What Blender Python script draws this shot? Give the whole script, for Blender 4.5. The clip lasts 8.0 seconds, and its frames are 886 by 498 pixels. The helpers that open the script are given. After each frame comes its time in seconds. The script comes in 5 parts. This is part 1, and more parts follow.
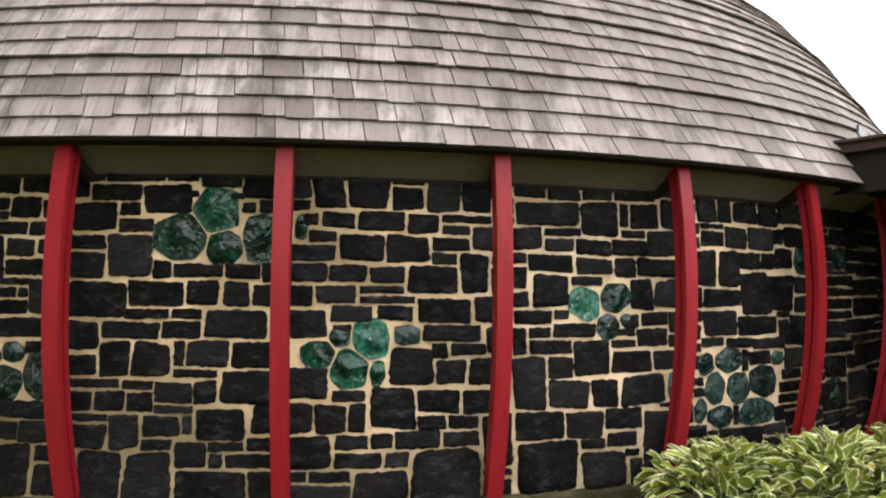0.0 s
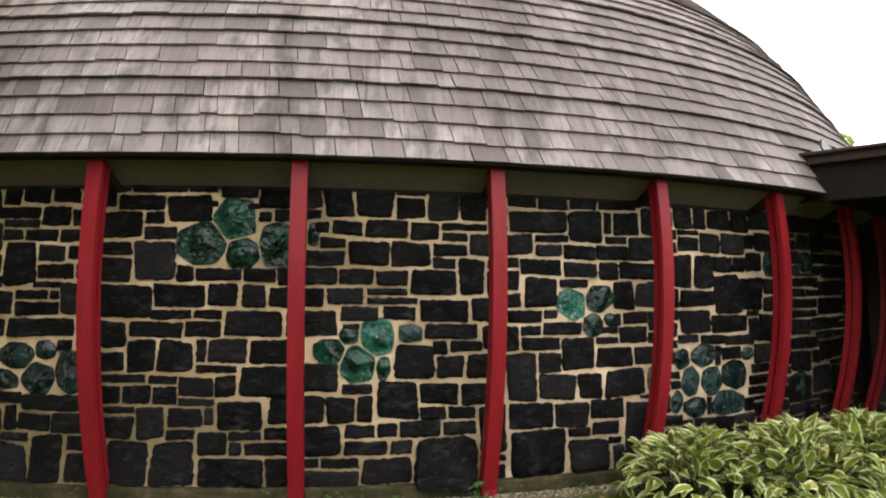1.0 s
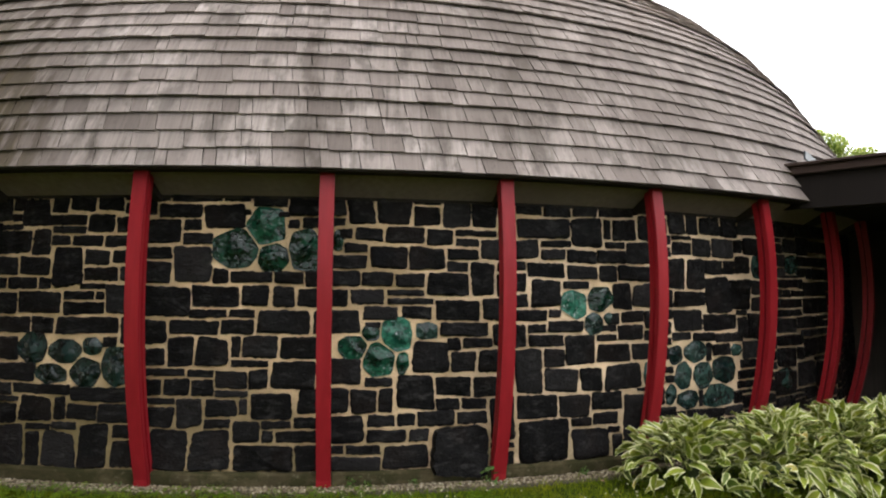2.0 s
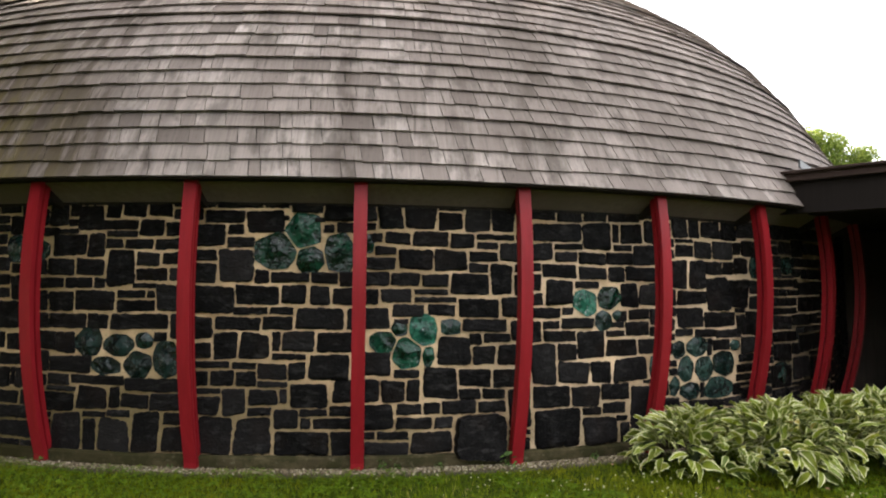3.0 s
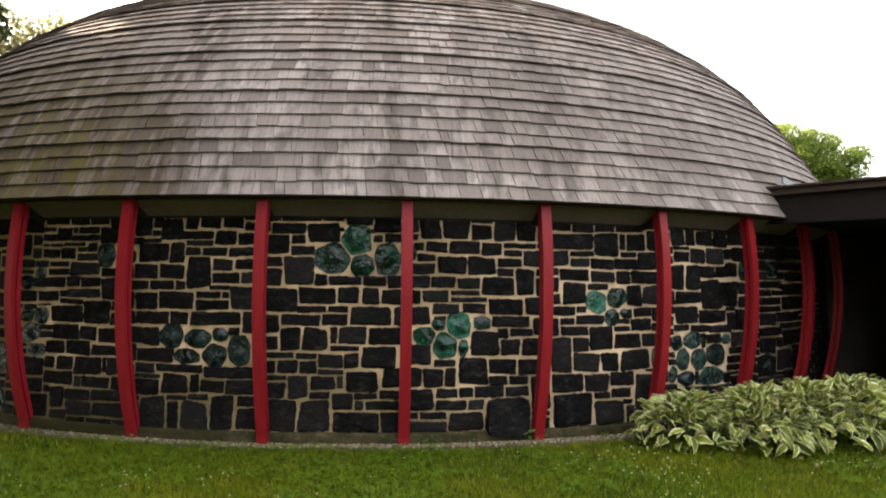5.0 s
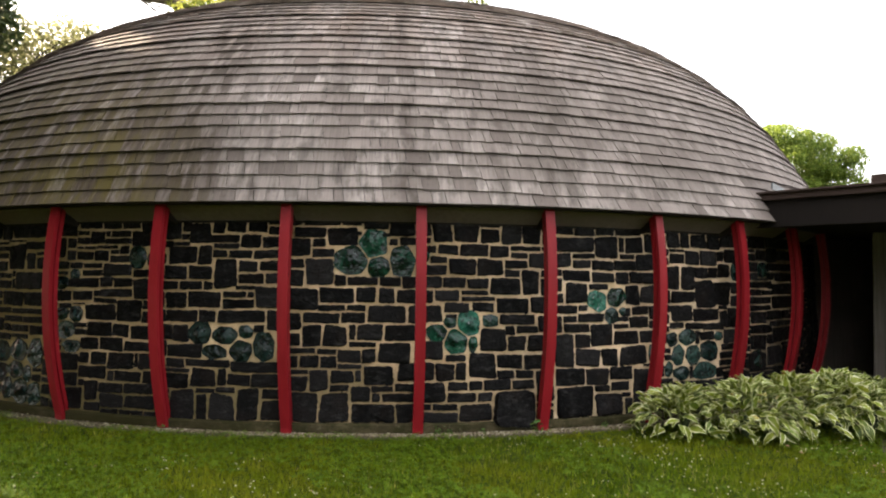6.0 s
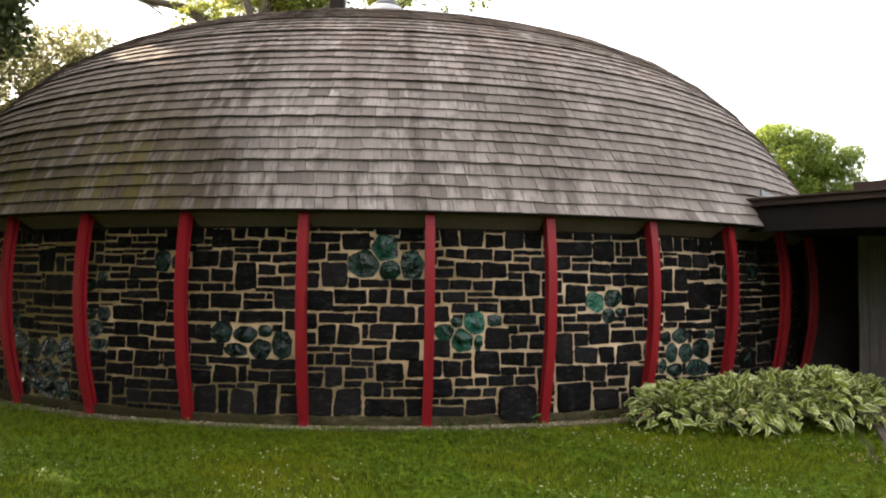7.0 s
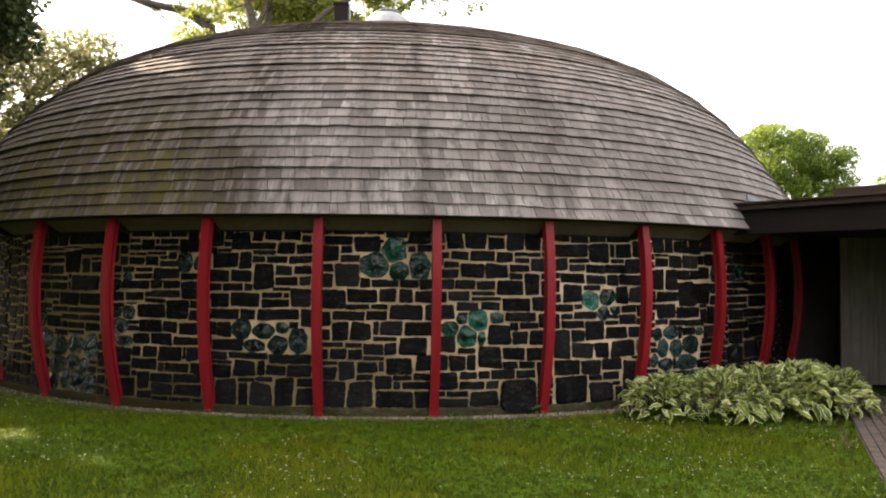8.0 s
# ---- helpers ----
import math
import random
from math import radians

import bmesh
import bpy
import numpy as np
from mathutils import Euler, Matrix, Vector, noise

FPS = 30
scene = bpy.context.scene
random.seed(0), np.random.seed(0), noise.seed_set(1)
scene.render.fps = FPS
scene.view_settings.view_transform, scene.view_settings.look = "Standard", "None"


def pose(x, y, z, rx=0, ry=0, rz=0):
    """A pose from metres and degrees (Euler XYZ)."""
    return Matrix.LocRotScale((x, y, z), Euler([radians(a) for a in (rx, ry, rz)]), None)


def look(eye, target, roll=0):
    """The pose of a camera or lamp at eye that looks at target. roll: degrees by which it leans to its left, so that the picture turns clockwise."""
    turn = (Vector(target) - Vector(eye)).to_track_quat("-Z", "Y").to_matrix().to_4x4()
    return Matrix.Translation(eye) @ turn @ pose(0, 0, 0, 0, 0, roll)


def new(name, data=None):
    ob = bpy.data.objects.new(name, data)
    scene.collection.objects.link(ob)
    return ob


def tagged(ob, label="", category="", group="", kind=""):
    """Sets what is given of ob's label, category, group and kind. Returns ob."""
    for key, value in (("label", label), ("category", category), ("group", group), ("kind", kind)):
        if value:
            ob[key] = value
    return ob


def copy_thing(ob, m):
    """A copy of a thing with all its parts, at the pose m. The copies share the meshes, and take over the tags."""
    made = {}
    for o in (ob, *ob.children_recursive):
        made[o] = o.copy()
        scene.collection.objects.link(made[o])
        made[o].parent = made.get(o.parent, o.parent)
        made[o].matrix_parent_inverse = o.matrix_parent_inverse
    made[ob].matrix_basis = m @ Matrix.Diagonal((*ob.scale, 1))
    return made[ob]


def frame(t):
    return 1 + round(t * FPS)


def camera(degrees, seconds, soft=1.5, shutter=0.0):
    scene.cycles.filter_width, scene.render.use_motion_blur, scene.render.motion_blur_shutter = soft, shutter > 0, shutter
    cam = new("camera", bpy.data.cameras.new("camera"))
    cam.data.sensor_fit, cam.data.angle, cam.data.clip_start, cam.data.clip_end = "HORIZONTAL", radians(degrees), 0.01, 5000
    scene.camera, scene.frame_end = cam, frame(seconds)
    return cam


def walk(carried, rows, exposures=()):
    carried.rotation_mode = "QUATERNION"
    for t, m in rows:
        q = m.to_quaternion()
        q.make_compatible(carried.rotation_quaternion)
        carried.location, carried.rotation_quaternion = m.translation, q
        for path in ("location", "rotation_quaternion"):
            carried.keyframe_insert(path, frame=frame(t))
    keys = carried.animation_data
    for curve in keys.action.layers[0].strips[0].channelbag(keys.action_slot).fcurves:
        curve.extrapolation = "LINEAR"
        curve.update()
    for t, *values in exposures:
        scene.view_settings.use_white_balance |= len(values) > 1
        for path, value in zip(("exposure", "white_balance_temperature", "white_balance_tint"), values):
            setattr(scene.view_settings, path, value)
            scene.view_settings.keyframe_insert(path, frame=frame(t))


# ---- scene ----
# The dome's axis is the origin, z = 0 the lawn; azimuth 0 points to -y, towards the camera.
cam = camera(66.0, 8.0, soft=2.05)
ROWS = [
    (0.0, 1.653, -13.670, 1.567, 92.771, -0.643, 0.000),
    (0.5, 1.595, -13.897, 1.578, 92.639, -0.621, -0.673),
    (1.0, 1.533, -14.122, 1.591, 92.732, -0.555, -1.304),
    (1.5, 1.456, -14.350, 1.599, 92.753, -0.554, -1.657),
    (3.0, 1.154, -15.088, 1.623, 92.562, -0.618, -1.651),
    (3.5, 1.017, -15.334, 1.629, 92.527, -0.623, -1.718),
    (4.0, 0.909, -15.606, 1.641, 92.606, -0.645, -1.788),
    (4.5, 0.830, -15.867, 1.653, 92.507, -0.668, -1.874),
    (5.0, 0.739, -16.106, 1.676, 92.346, -0.633, -1.985),
    (6.5, 0.507, -16.853, 1.705, 92.273, -0.634, -2.240),
    (7.0, 0.462, -17.098, 1.737, 92.176, -0.619, -2.215),
    (7.5, 0.401, -17.363, 1.742, 92.196, -0.578, -2.224),
    (8.0, 0.315, -17.647, 1.754, 92.090, -0.577, -2.560),
]
walk(cam, [(t, pose(x, y, z, rx, ry, rz)) for t, x, y, z, rx, ry, rz in ROWS],
     exposures=[(0.0, 3.20), (0.5, 2.99), (1.0, 2.85), (1.5, 2.76), (3.0, 2.66), (6.5, 2.54), (8.0, 2.42)])

# ---- light: a bright hazy evening sky, the low sun behind the trees ----
SUN_AZ, SUN_EL = -58.0, 27.0          # degrees from +y towards +x, and above the horizon
world = bpy.data.worlds.new("sky")
scene.world = world
world.use_nodes = True
wn = world.node_tree
sky = wn.nodes.new("ShaderNodeTexSky")
sky.sky_type, sky.sun_disc = "NISHITA", False
sky.sun_elevation, sky.sun_rotation = radians(SUN_EL), radians(SUN_AZ)
sky.air_density, sky.dust_density, sky.ozone_density = 1.0, 5.0, 1.0
bg = wn.nodes["Background"]
wn.links.new(sky.outputs[0], bg.inputs[0])
bg.inputs[1].default_value = 0.05
haze = wn.nodes.new("ShaderNodeBackground")       # thin white cloud over the whole sky
haze.inputs[0].default_value, haze.inputs[1].default_value = (1.0, 0.955, 0.90, 1.0), 0.42
both = wn.nodes.new("ShaderNodeAddShader")
wn.links.new(bg.outputs[0], both.inputs[0])
wn.links.new(haze.outputs[0], both.inputs[1])
wn.links.new(both.outputs[0], wn.nodes["World Output"].inputs[0])
sun_data = bpy.data.lights.new("sun", "SUN")
sun_data.energy, sun_data.angle, sun_data.color = 5.0, radians(0.6), (1.0, 0.82, 0.60)
sun = new("sun", sun_data)
_sd = Vector((math.sin(radians(SUN_AZ)) * math.cos(radians(SUN_EL)), math.cos(radians(SUN_AZ)) * math.cos(radians(SUN_EL)), math.sin(radians(SUN_EL))))
sun.matrix_world = look(_sd * 60, (0, 0, 0))
# spots that the sun reaches through gaps in the crowns: place, radius of the gap
SUN_GAPS = [((-3.55, -7.1, 4.86), 0.22), ((-2.75, -11.0, 0.0), 0.10), ((-4.1, -9.9, 0.0), 0.16)]


# ---- materials ----
class Mat:
    """A small builder for node materials."""

    def __init__(self, name, rough=0.7, metal=0.0, spec=0.5):
        self.m = bpy.data.materials.new(name)
        self.m.use_nodes = True
        self.t = self.m.node_tree
        self.b = self.t.nodes["Principled BSDF"]
        self.b.inputs["Roughness"].default_value = rough
        self.b.inputs["Metallic"].default_value = metal
        self.b.inputs["Specular IOR Level"].default_value = spec
        self._pos = None

    def node(self, kind, **sockets):
        n = self.t.nodes.new(kind)
        for k, v in sockets.items():
            self.put(n.inputs[k.replace("_", " ")], v)
        return n

    def put(self, socket, v):
        if isinstance(v, bpy.types.NodeSocket):
            self.t.links.new(v, socket)
        else:
            socket.default_value = v

    def pos(self):
        if self._pos is None:
            self._pos = self.node("ShaderNodeNewGeometry").outputs["Position"]
        return self._pos

    def math(self, op, a, b=0.0, c=None):
        n = self.t.nodes.new("ShaderNodeMath")
        n.operation = op
        self.put(n.inputs[0], a)
        self.put(n.inputs[1], b)
        if c is not None:
            self.put(n.inputs[2], c)
        return n.outputs[0]

    def scaled(self, v, s):
        n = self.t.nodes.new("ShaderNodeVectorMath")
        n.operation = "MULTIPLY"
        self.put(n.inputs[0], v)
        n.inputs[1].default_value = s
        return n.outputs[0]

    def ring(self, su, sz):
        """Coordinates round the dome's axis: metres along the wall and up, scaled."""
        sep = self.node("ShaderNodeSeparateXYZ", Vector=self.pos())
        ang = self.math("ARCTAN2", sep.outputs[0], self.math("MULTIPLY", sep.outputs[1], -1.0))
        rad = self.math("POWER", self.math("ADD", self.math("MULTIPLY", sep.outputs[0], sep.outputs[0]), self.math("MULTIPLY", sep.outputs[1], sep.outputs[1])), 0.5)
        comb = self.node("ShaderNodeCombineXYZ", X=self.math("MULTIPLY", ang, 9.3 * su), Y=self.math("MULTIPLY", rad, sz), Z=self.math("MULTIPLY", sep.outputs[2], sz))
        return comb.outputs[0]

    def noise(self, scale, detail=4.0, vec=None, rough=0.55):
        n = self.node("ShaderNodeTexNoise", Scale=scale, Detail=detail, Roughness=rough, Vector=vec if vec is not None else self.pos())
        return n.outputs["Fac"]

    def ramp(self, fac, stops):
        n = self.node("ShaderNodeValToRGB", Fac=fac)
        e = n.color_ramp.elements
        while len(e) < len(stops):
            e.new(0.5)
        for el, (p, c) in zip(e, stops):
            el.position = p
            el.color = (*c, 1.0) if len(c) == 3 else c
        return n.outputs["Color"]

    def grey(self, fac, lo, hi):
        n = self.node("ShaderNodeMapRange", Value=fac, From_Min=lo, From_Max=hi)
        return n.outputs[0]

    def mix(self, fac, a, b, blend="MIX"):
        n = self.t.nodes.new("ShaderNodeMix")
        n.data_type, n.blend_type = "RGBA", blend
        self.put(n.inputs[0], fac)
        self.put(n.inputs[6], a if isinstance(a, bpy.types.NodeSocket) else (*a, 1.0))
        self.put(n.inputs[7], b if isinstance(b, bpy.types.NodeSocket) else (*b, 1.0))
        return n.outputs[2]

    def random(self, single):
        if single:
            return self.node("ShaderNodeObjectInfo").outputs["Random"]
        return self.node("ShaderNodeNewGeometry").outputs["Random Per Island"]

    def bump(self, height, strength=0.4, dist=0.01):
        n = self.node("ShaderNodeBump", Strength=strength, Distance=dist, Height=height)
        self.put(self.b.inputs["Normal"], n.outputs[0])

    def color(self, c):
        self.put(self.b.inputs["Base Color"], c if isinstance(c, bpy.types.NodeSocket) else (*c, 1.0))
        return self


def stone_material(name, single):
    k = Mat(name, 0.6, spec=0.06)
    r = k.random(single)
    base = k.ramp(r, [(0.0, (0.0022, 0.0020, 0.0022)), (0.55, (0.0042, 0.0038, 0.0039)), (0.8, (0.0076, 0.0069, 0.0070)), (0.94, (0.0115, 0.0104, 0.0103)), (1.0, (0.018, 0.0165, 0.0163))])
    n1 = k.noise(9.0, 5.0)
    n2 = k.noise(60.0, 3.0)
    # Grey patches and level streaks: gloss and sheen painted into the stone colour
    c = k.mix(k.grey(n1, 0.50, 0.72), base, (0.011, 0.0103, 0.0102))
    c = k.mix(k.grey(n2, 0.62, 0.8), c, (0.034, 0.030, 0.026))
    gloss_smear = k.noise(1.0, 5.0, k.scaled(k.pos(), (9.0, 9.0, 20.0)), 0.65)
    c = k.mix(k.math("MULTIPLY", k.grey(gloss_smear, 0.54, 0.70), 0.8), c, (0.034, 0.0315, 0.030))
    c = k.mix(k.math("MULTIPLY", k.grey(k.noise(2.3, 4.0), 0.56, 0.66), 0.22), c, (0.018, 0.0115, 0.009))
    k.color(c)
    k.put(k.b.inputs["Roughness"], k.math("MULTIPLY_ADD", n1, 0.7, 0.18))
    k.bump(k.math("ADD", k.noise(1.0, 5.0, k.scaled(k.pos(), (22.0, 22.0, 36.0)), 0.65), k.math("MULTIPLY", n2, 0.25)), 0.9, 0.016)
    return k.m


def shingle_material(name, single):
    k = Mat(name, 0.85, spec=0.2)
    r = k.random(single)
    sep = k.node("ShaderNodeSeparateXYZ", Vector=k.pos())
    base = k.ramp(r, [(0.0, (0.135, 0.109, 0.096)), (0.14, (0.200, 0.165, 0.147)), (0.45, (0.278, 0.233, 0.210)), (0.78, (0.355, 0.302, 0.275)), (0.92, (0.430, 0.370, 0.338)), (1.0, (0.51, 0.442, 0.405))])
    grain = k.noise(1.0, 5.0, k.ring(48.0, 1.6), 0.7)
    c = k.mix(k.grey(grain, 0.36, 0.62), k.mix(0.30, base, (0.05, 0.042, 0.036)), base)
    streak = k.math("MULTIPLY", k.grey(k.noise(1.0, 3.0, k.ring(26.0, 0.9), 0.6), 0.58, 0.68), k.grey(k.noise(1.0, 3.0, k.ring(2.2, 2.6), 0.6), 0.48, 0.62))
    c = k.mix(k.math("MULTIPLY", streak, 0.6), c, (0.048, 0.040, 0.034))
    # rain stains that run down the slope, broken from shingle to shingle
    own = k.math("MULTIPLY", k.math("SUBTRACT", r, 0.5), 0.24)
    stain = k.math("ADD", k.noise(1.0, 4.0, k.ring(1.5, 0.22), 0.6), own)
    c = k.mix(k.math("MULTIPLY", k.grey(stain, 0.50, 0.64), 0.42), c, (0.064, 0.049, 0.039))
    blot = k.math("ADD", k.noise(1.0, 4.0, k.ring(6.0, 2.8), 0.60), own)
    c = k.mix(k.math("MULTIPLY", k.grey(blot, 0.54, 0.68), 0.55), c, (0.062, 0.051, 0.042))
    smut = k.noise(1.0, 5.0, k.ring(20.0, 9.0), 0.7)
    c = k.mix(k.math("MULTIPLY", k.grey(smut, 0.56, 0.72), 0.45), c, (0.050, 0.041, 0.034))
    # Warm low sunlight on the crown, painted into the shingle colour
    crown = k.math("MULTIPLY", k.grey(sep.outputs[2], 4.0, 5.4), k.grey(k.noise(1.0, 3.0, k.ring(1.8, 1.2), 0.6), 0.38, 0.62))
    c = k.mix(k.math("MULTIPLY", crown, 0.45), c, (0.26, 0.185, 0.145))
    # right side: whole shingles darker, from the third course up
    side = k.math("ARCTAN2", sep.outputs[0], k.math("MULTIPLY", sep.outputs[1], -1.0))
    dull = k.math("ADD", k.noise(1.0, 4.0, k.ring(2.4, 1.8), 0.62), k.math("MULTIPLY", own, 1.3))
    dull = k.math("MULTIPLY", k.grey(dull, 0.36, 0.56), k.math("MULTIPLY", k.grey(side, 0.02, 0.22), k.grey(sep.outputs[2], 2.62, 2.95)))
    c = k.mix(k.math("MULTIPLY", k.math("MULTIPLY", dull, k.grey(sep.outputs[2], 5.0, 4.0)), 0.50), c, (0.098, 0.078, 0.066))
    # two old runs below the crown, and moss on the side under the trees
    ang = k.math("MULTIPLY", k.math("ARCTAN2", sep.outputs[0], k.math("MULTIPLY", sep.outputs[1], -1.0)), 57.3)
    wob = k.math("MULTIPLY", k.math("SUBTRACT", k.noise(1.0, 3.0, k.ring(0.8, 1.6), 0.6), 0.5), 5.0)
    for mid, half, much in ((2.6, 1.0, 0.62), (-12.4, 4.6, 0.78), (-7.6, 1.0, 0.40), (9.5, 1.0, 0.40), (13.5, 2.6, 0.42), (21.0, 2.0, 0.35)):
        run = k.grey(k.math("ABSOLUTE", k.math("ADD", k.math("SUBTRACT", ang, mid), wob)), half, half * 0.25)
        run = k.math("MULTIPLY", run, k.grey(k.math("ADD", k.noise(1.0, 4.0, k.ring(5.0, 1.1), 0.65), own), 0.42, 0.52))
        c = k.mix(k.math("MULTIPLY", run, much), c, (0.056, 0.043, 0.034))
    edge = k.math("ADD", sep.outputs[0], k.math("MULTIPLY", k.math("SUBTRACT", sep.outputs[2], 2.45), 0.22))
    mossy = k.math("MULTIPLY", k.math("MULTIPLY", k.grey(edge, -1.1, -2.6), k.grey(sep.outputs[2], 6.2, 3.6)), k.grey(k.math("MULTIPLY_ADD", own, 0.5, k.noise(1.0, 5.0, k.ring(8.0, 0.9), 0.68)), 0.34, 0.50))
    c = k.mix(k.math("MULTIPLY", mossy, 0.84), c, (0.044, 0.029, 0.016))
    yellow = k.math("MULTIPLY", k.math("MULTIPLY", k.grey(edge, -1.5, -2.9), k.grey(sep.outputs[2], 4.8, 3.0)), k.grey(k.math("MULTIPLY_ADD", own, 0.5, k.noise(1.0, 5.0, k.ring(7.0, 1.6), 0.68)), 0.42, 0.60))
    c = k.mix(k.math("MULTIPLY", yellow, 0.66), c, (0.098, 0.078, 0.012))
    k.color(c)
    k.bump(grain, 0.35, 0.006)
    return k.m


def plain(name, c, rough=0.6, scale=12.0, vary=0.25, bump=0.1, metal=0.0):
    k = Mat(name, rough, metal)
    n = k.noise(scale, 5.0)
    lo = tuple(x * (1 - vary) for x in c)
    hi = tuple(min(1.0, x * (1 + vary)) for x in c)
    k.color(k.ramp(n, [(0.3, lo), (0.7, hi)]))
    k.bump(k.noise(scale * 6, 3.0), bump, 0.004)
    return k.m


def red_paint():
    k = Mat("red paint", 0.45, spec=0.22)
    n = k.noise(1.0, 4.0, k.scaled(k.pos(), (14.0, 14.0, 2.0)))
    c = k.ramp(n, [(0.3, (0.185, 0.0075, 0.0112)), (0.7, (0.240, 0.0108, 0.0160))])
    c = k.mix(k.grey(k.noise(45.0, 4.0), 0.68, 0.8), c, (0.12, 0.009, 0.010))
    k.color(c)
    k.bump(k.noise(1.0, 3.0, k.scaled(k.pos(), (160.0, 160.0, 9.0))), 0.15, 0.002)
    return k.m


def mortar_material():
    k = Mat("mortar", 0.95, spec=0.1)
    c = k.ramp(k.noise(5.0, 5.0), [(0.3, (0.47, 0.320, 0.180)), (0.7, (0.71, 0.512, 0.318))])
    c = k.mix(k.grey(k.noise(40.0, 4.0), 0.55, 0.8), c, (0.26, 0.19, 0.10))
    c = k.mix(k.math("MULTIPLY", k.grey(k.noise(1.1, 4.0, k.ring(0.7, 1.0)), 0.46, 0.62), 0.62), c, (0.165, 0.118, 0.055))
    rust = k.grey(k.noise(3.1, 3.0, k.ring(1.0, 2.6)), 0.70, 0.76)
    c = k.mix(k.math("MULTIPLY", rust, 0.6), c, (0.28, 0.09, 0.03))
    sep = k.node("ShaderNodeSeparateXYZ", Vector=k.pos())
    # Olive growth and tree shade, both put into the mortar's left part
    algae_shade = k.math("MULTIPLY", k.grey(sep.outputs[0], -0.4, -3.4), k.grey(k.noise(1.0, 5.0, k.ring(1.3, 1.5), 0.6), 0.26, 0.50))
    c = k.mix(k.math("MULTIPLY", algae_shade, 0.68), c, (0.130, 0.102, 0.026))
    lime = k.math("MULTIPLY", k.grey(sep.outputs[0], 0.9, 2.2), k.grey(k.noise(1.0, 4.0, k.ring(2.0, 2.0), 0.6), 0.36, 0.56))
    c = k.mix(k.math("MULTIPLY", lime, 0.45), c, (0.68, 0.53, 0.38))
    # Greenish moss near the ground, with the low wall's shade painted in
    moss_shade = k.math("MULTIPLY", k.grey(sep.outputs[2], 0.8, 0.15), k.grey(k.noise(1.0, 5.0, k.ring(2.0, 2.4), 0.65), 0.34, 0.54))
    c = k.mix(k.math("MULTIPLY", moss_shade, 0.68), c, (0.11, 0.094, 0.040))
    # Shade beside the entrance canopy, painted into the mortar towards the right
    canopy_shade = k.math("MULTIPLY", k.grey(sep.outputs[0], 4.3, 5.3), k.grey(k.noise(1.0, 5.0, k.ring(1.6, 1.5), 0.6), 0.30, 0.50))
    c = k.mix(k.math("MULTIPLY", canopy_shade, 0.84), c, (0.075, 0.060, 0.042))
    # Lower left darkening: shade painted into the mortar over mossy grime
    foot = k.math("MULTIPLY", k.math("MULTIPLY", k.grey(sep.outputs[0], -1.3, -3.0), k.grey(sep.outputs[2], 0.75, 0.2)), k.grey(k.noise(1.0, 4.0, k.ring(1.5, 2.0), 0.6), 0.3, 0.5))
    c = k.mix(k.math("MULTIPLY", foot, 0.75), c, (0.045, 0.042, 0.014))
    k.color(c)
    k.bump(k.noise(70.0, 5.0), 0.7, 0.008)
    return k.m


def slag_material(name, deep, clear, glint_amount):
    """Slag glass: a near black body that clears to green in parts, with painted pale glints and glossy fracture planes.
    """
    k = Mat(name, 0.1, spec=0.28)
    r = k.random(True)
    n = k.noise(7.0, 2.5)
    c = k.mix(k.grey(k.math("MULTIPLY_ADD", r, 0.22, n), 0.50, 0.80), deep, clear)
    c = k.mix(k.math("MULTIPLY", k.grey(k.noise(24.0, 3.0, None, 0.6), 0.50, 0.60), 0.7), c, tuple(0.25 * x for x in deep))
    # Pale spots: sky reflections painted into the glass colour
    glint = k.math("MULTIPLY", k.grey(k.noise(34.0, 4.0, None, 0.75), 0.57, 0.66), k.grey(k.noise(8.0, 2.0), 0.46, 0.60))
    c = k.mix(k.math("MULTIPLY", glint, glint_amount), c, (0.30, 0.35, 0.33))
    k.color(c)
    k.put(k.b.inputs["Roughness"], k.math("MULTIPLY_ADD", k.noise(17.0, 2.0), 0.3, 0.0))
    k.bump(k.noise(15.0, 2.5), 0.5, 0.03)
    return k.m


def grass_ground():
    k = Mat("lawn soil and thatch", 0.95, spec=0.1)
    c = k.ramp(k.noise(0.6, 5.0), [(0.3, (0.034, 0.052, 0.003)), (0.55, (0.050, 0.068, 0.005)), (0.75, (0.075, 0.082, 0.010))])
    c = k.mix(k.grey(k.noise(35.0, 5.0), 0.35, 0.7), (0.016, 0.032, 0.002), c)
    k.color(c)
    k.bump(k.noise(60.0, 5.0), 0.8, 0.02)
    return k.m


def leafy(name, stops, rough=0.5, single=False, trans=0.0, dry=None, spec=0.3):
    k = Mat(name, rough, spec=spec)
    r = k.random(single)
    c = k.ramp(r, stops)
    if dry:
        c = k.mix(k.math("MULTIPLY", k.grey(k.noise(0.55, 4.0), 0.44, 0.60), 0.7), c, dry)
    k.color(k.mix(k.grey(k.noise(4.0, 3.0), 0.35, 0.7), c, tuple(x * 0.7 for x in stops[len(stops) // 2][1])))
    if trans:
        tr = k.node("ShaderNodeBsdfTranslucent")
        k.t.links.new(k.b.inputs["Base Color"].links[0].from_socket, tr.inputs[0])
        mx = k.t.nodes.new("ShaderNodeMixShader")
        mx.inputs[0].default_value = trans
        k.t.links.new(k.b.outputs[0], mx.inputs[1])
        k.t.links.new(tr.outputs[0], mx.inputs[2])
        k.t.links.new(mx.outputs[0], k.t.nodes["Material Output"].inputs[0])
    return k.m


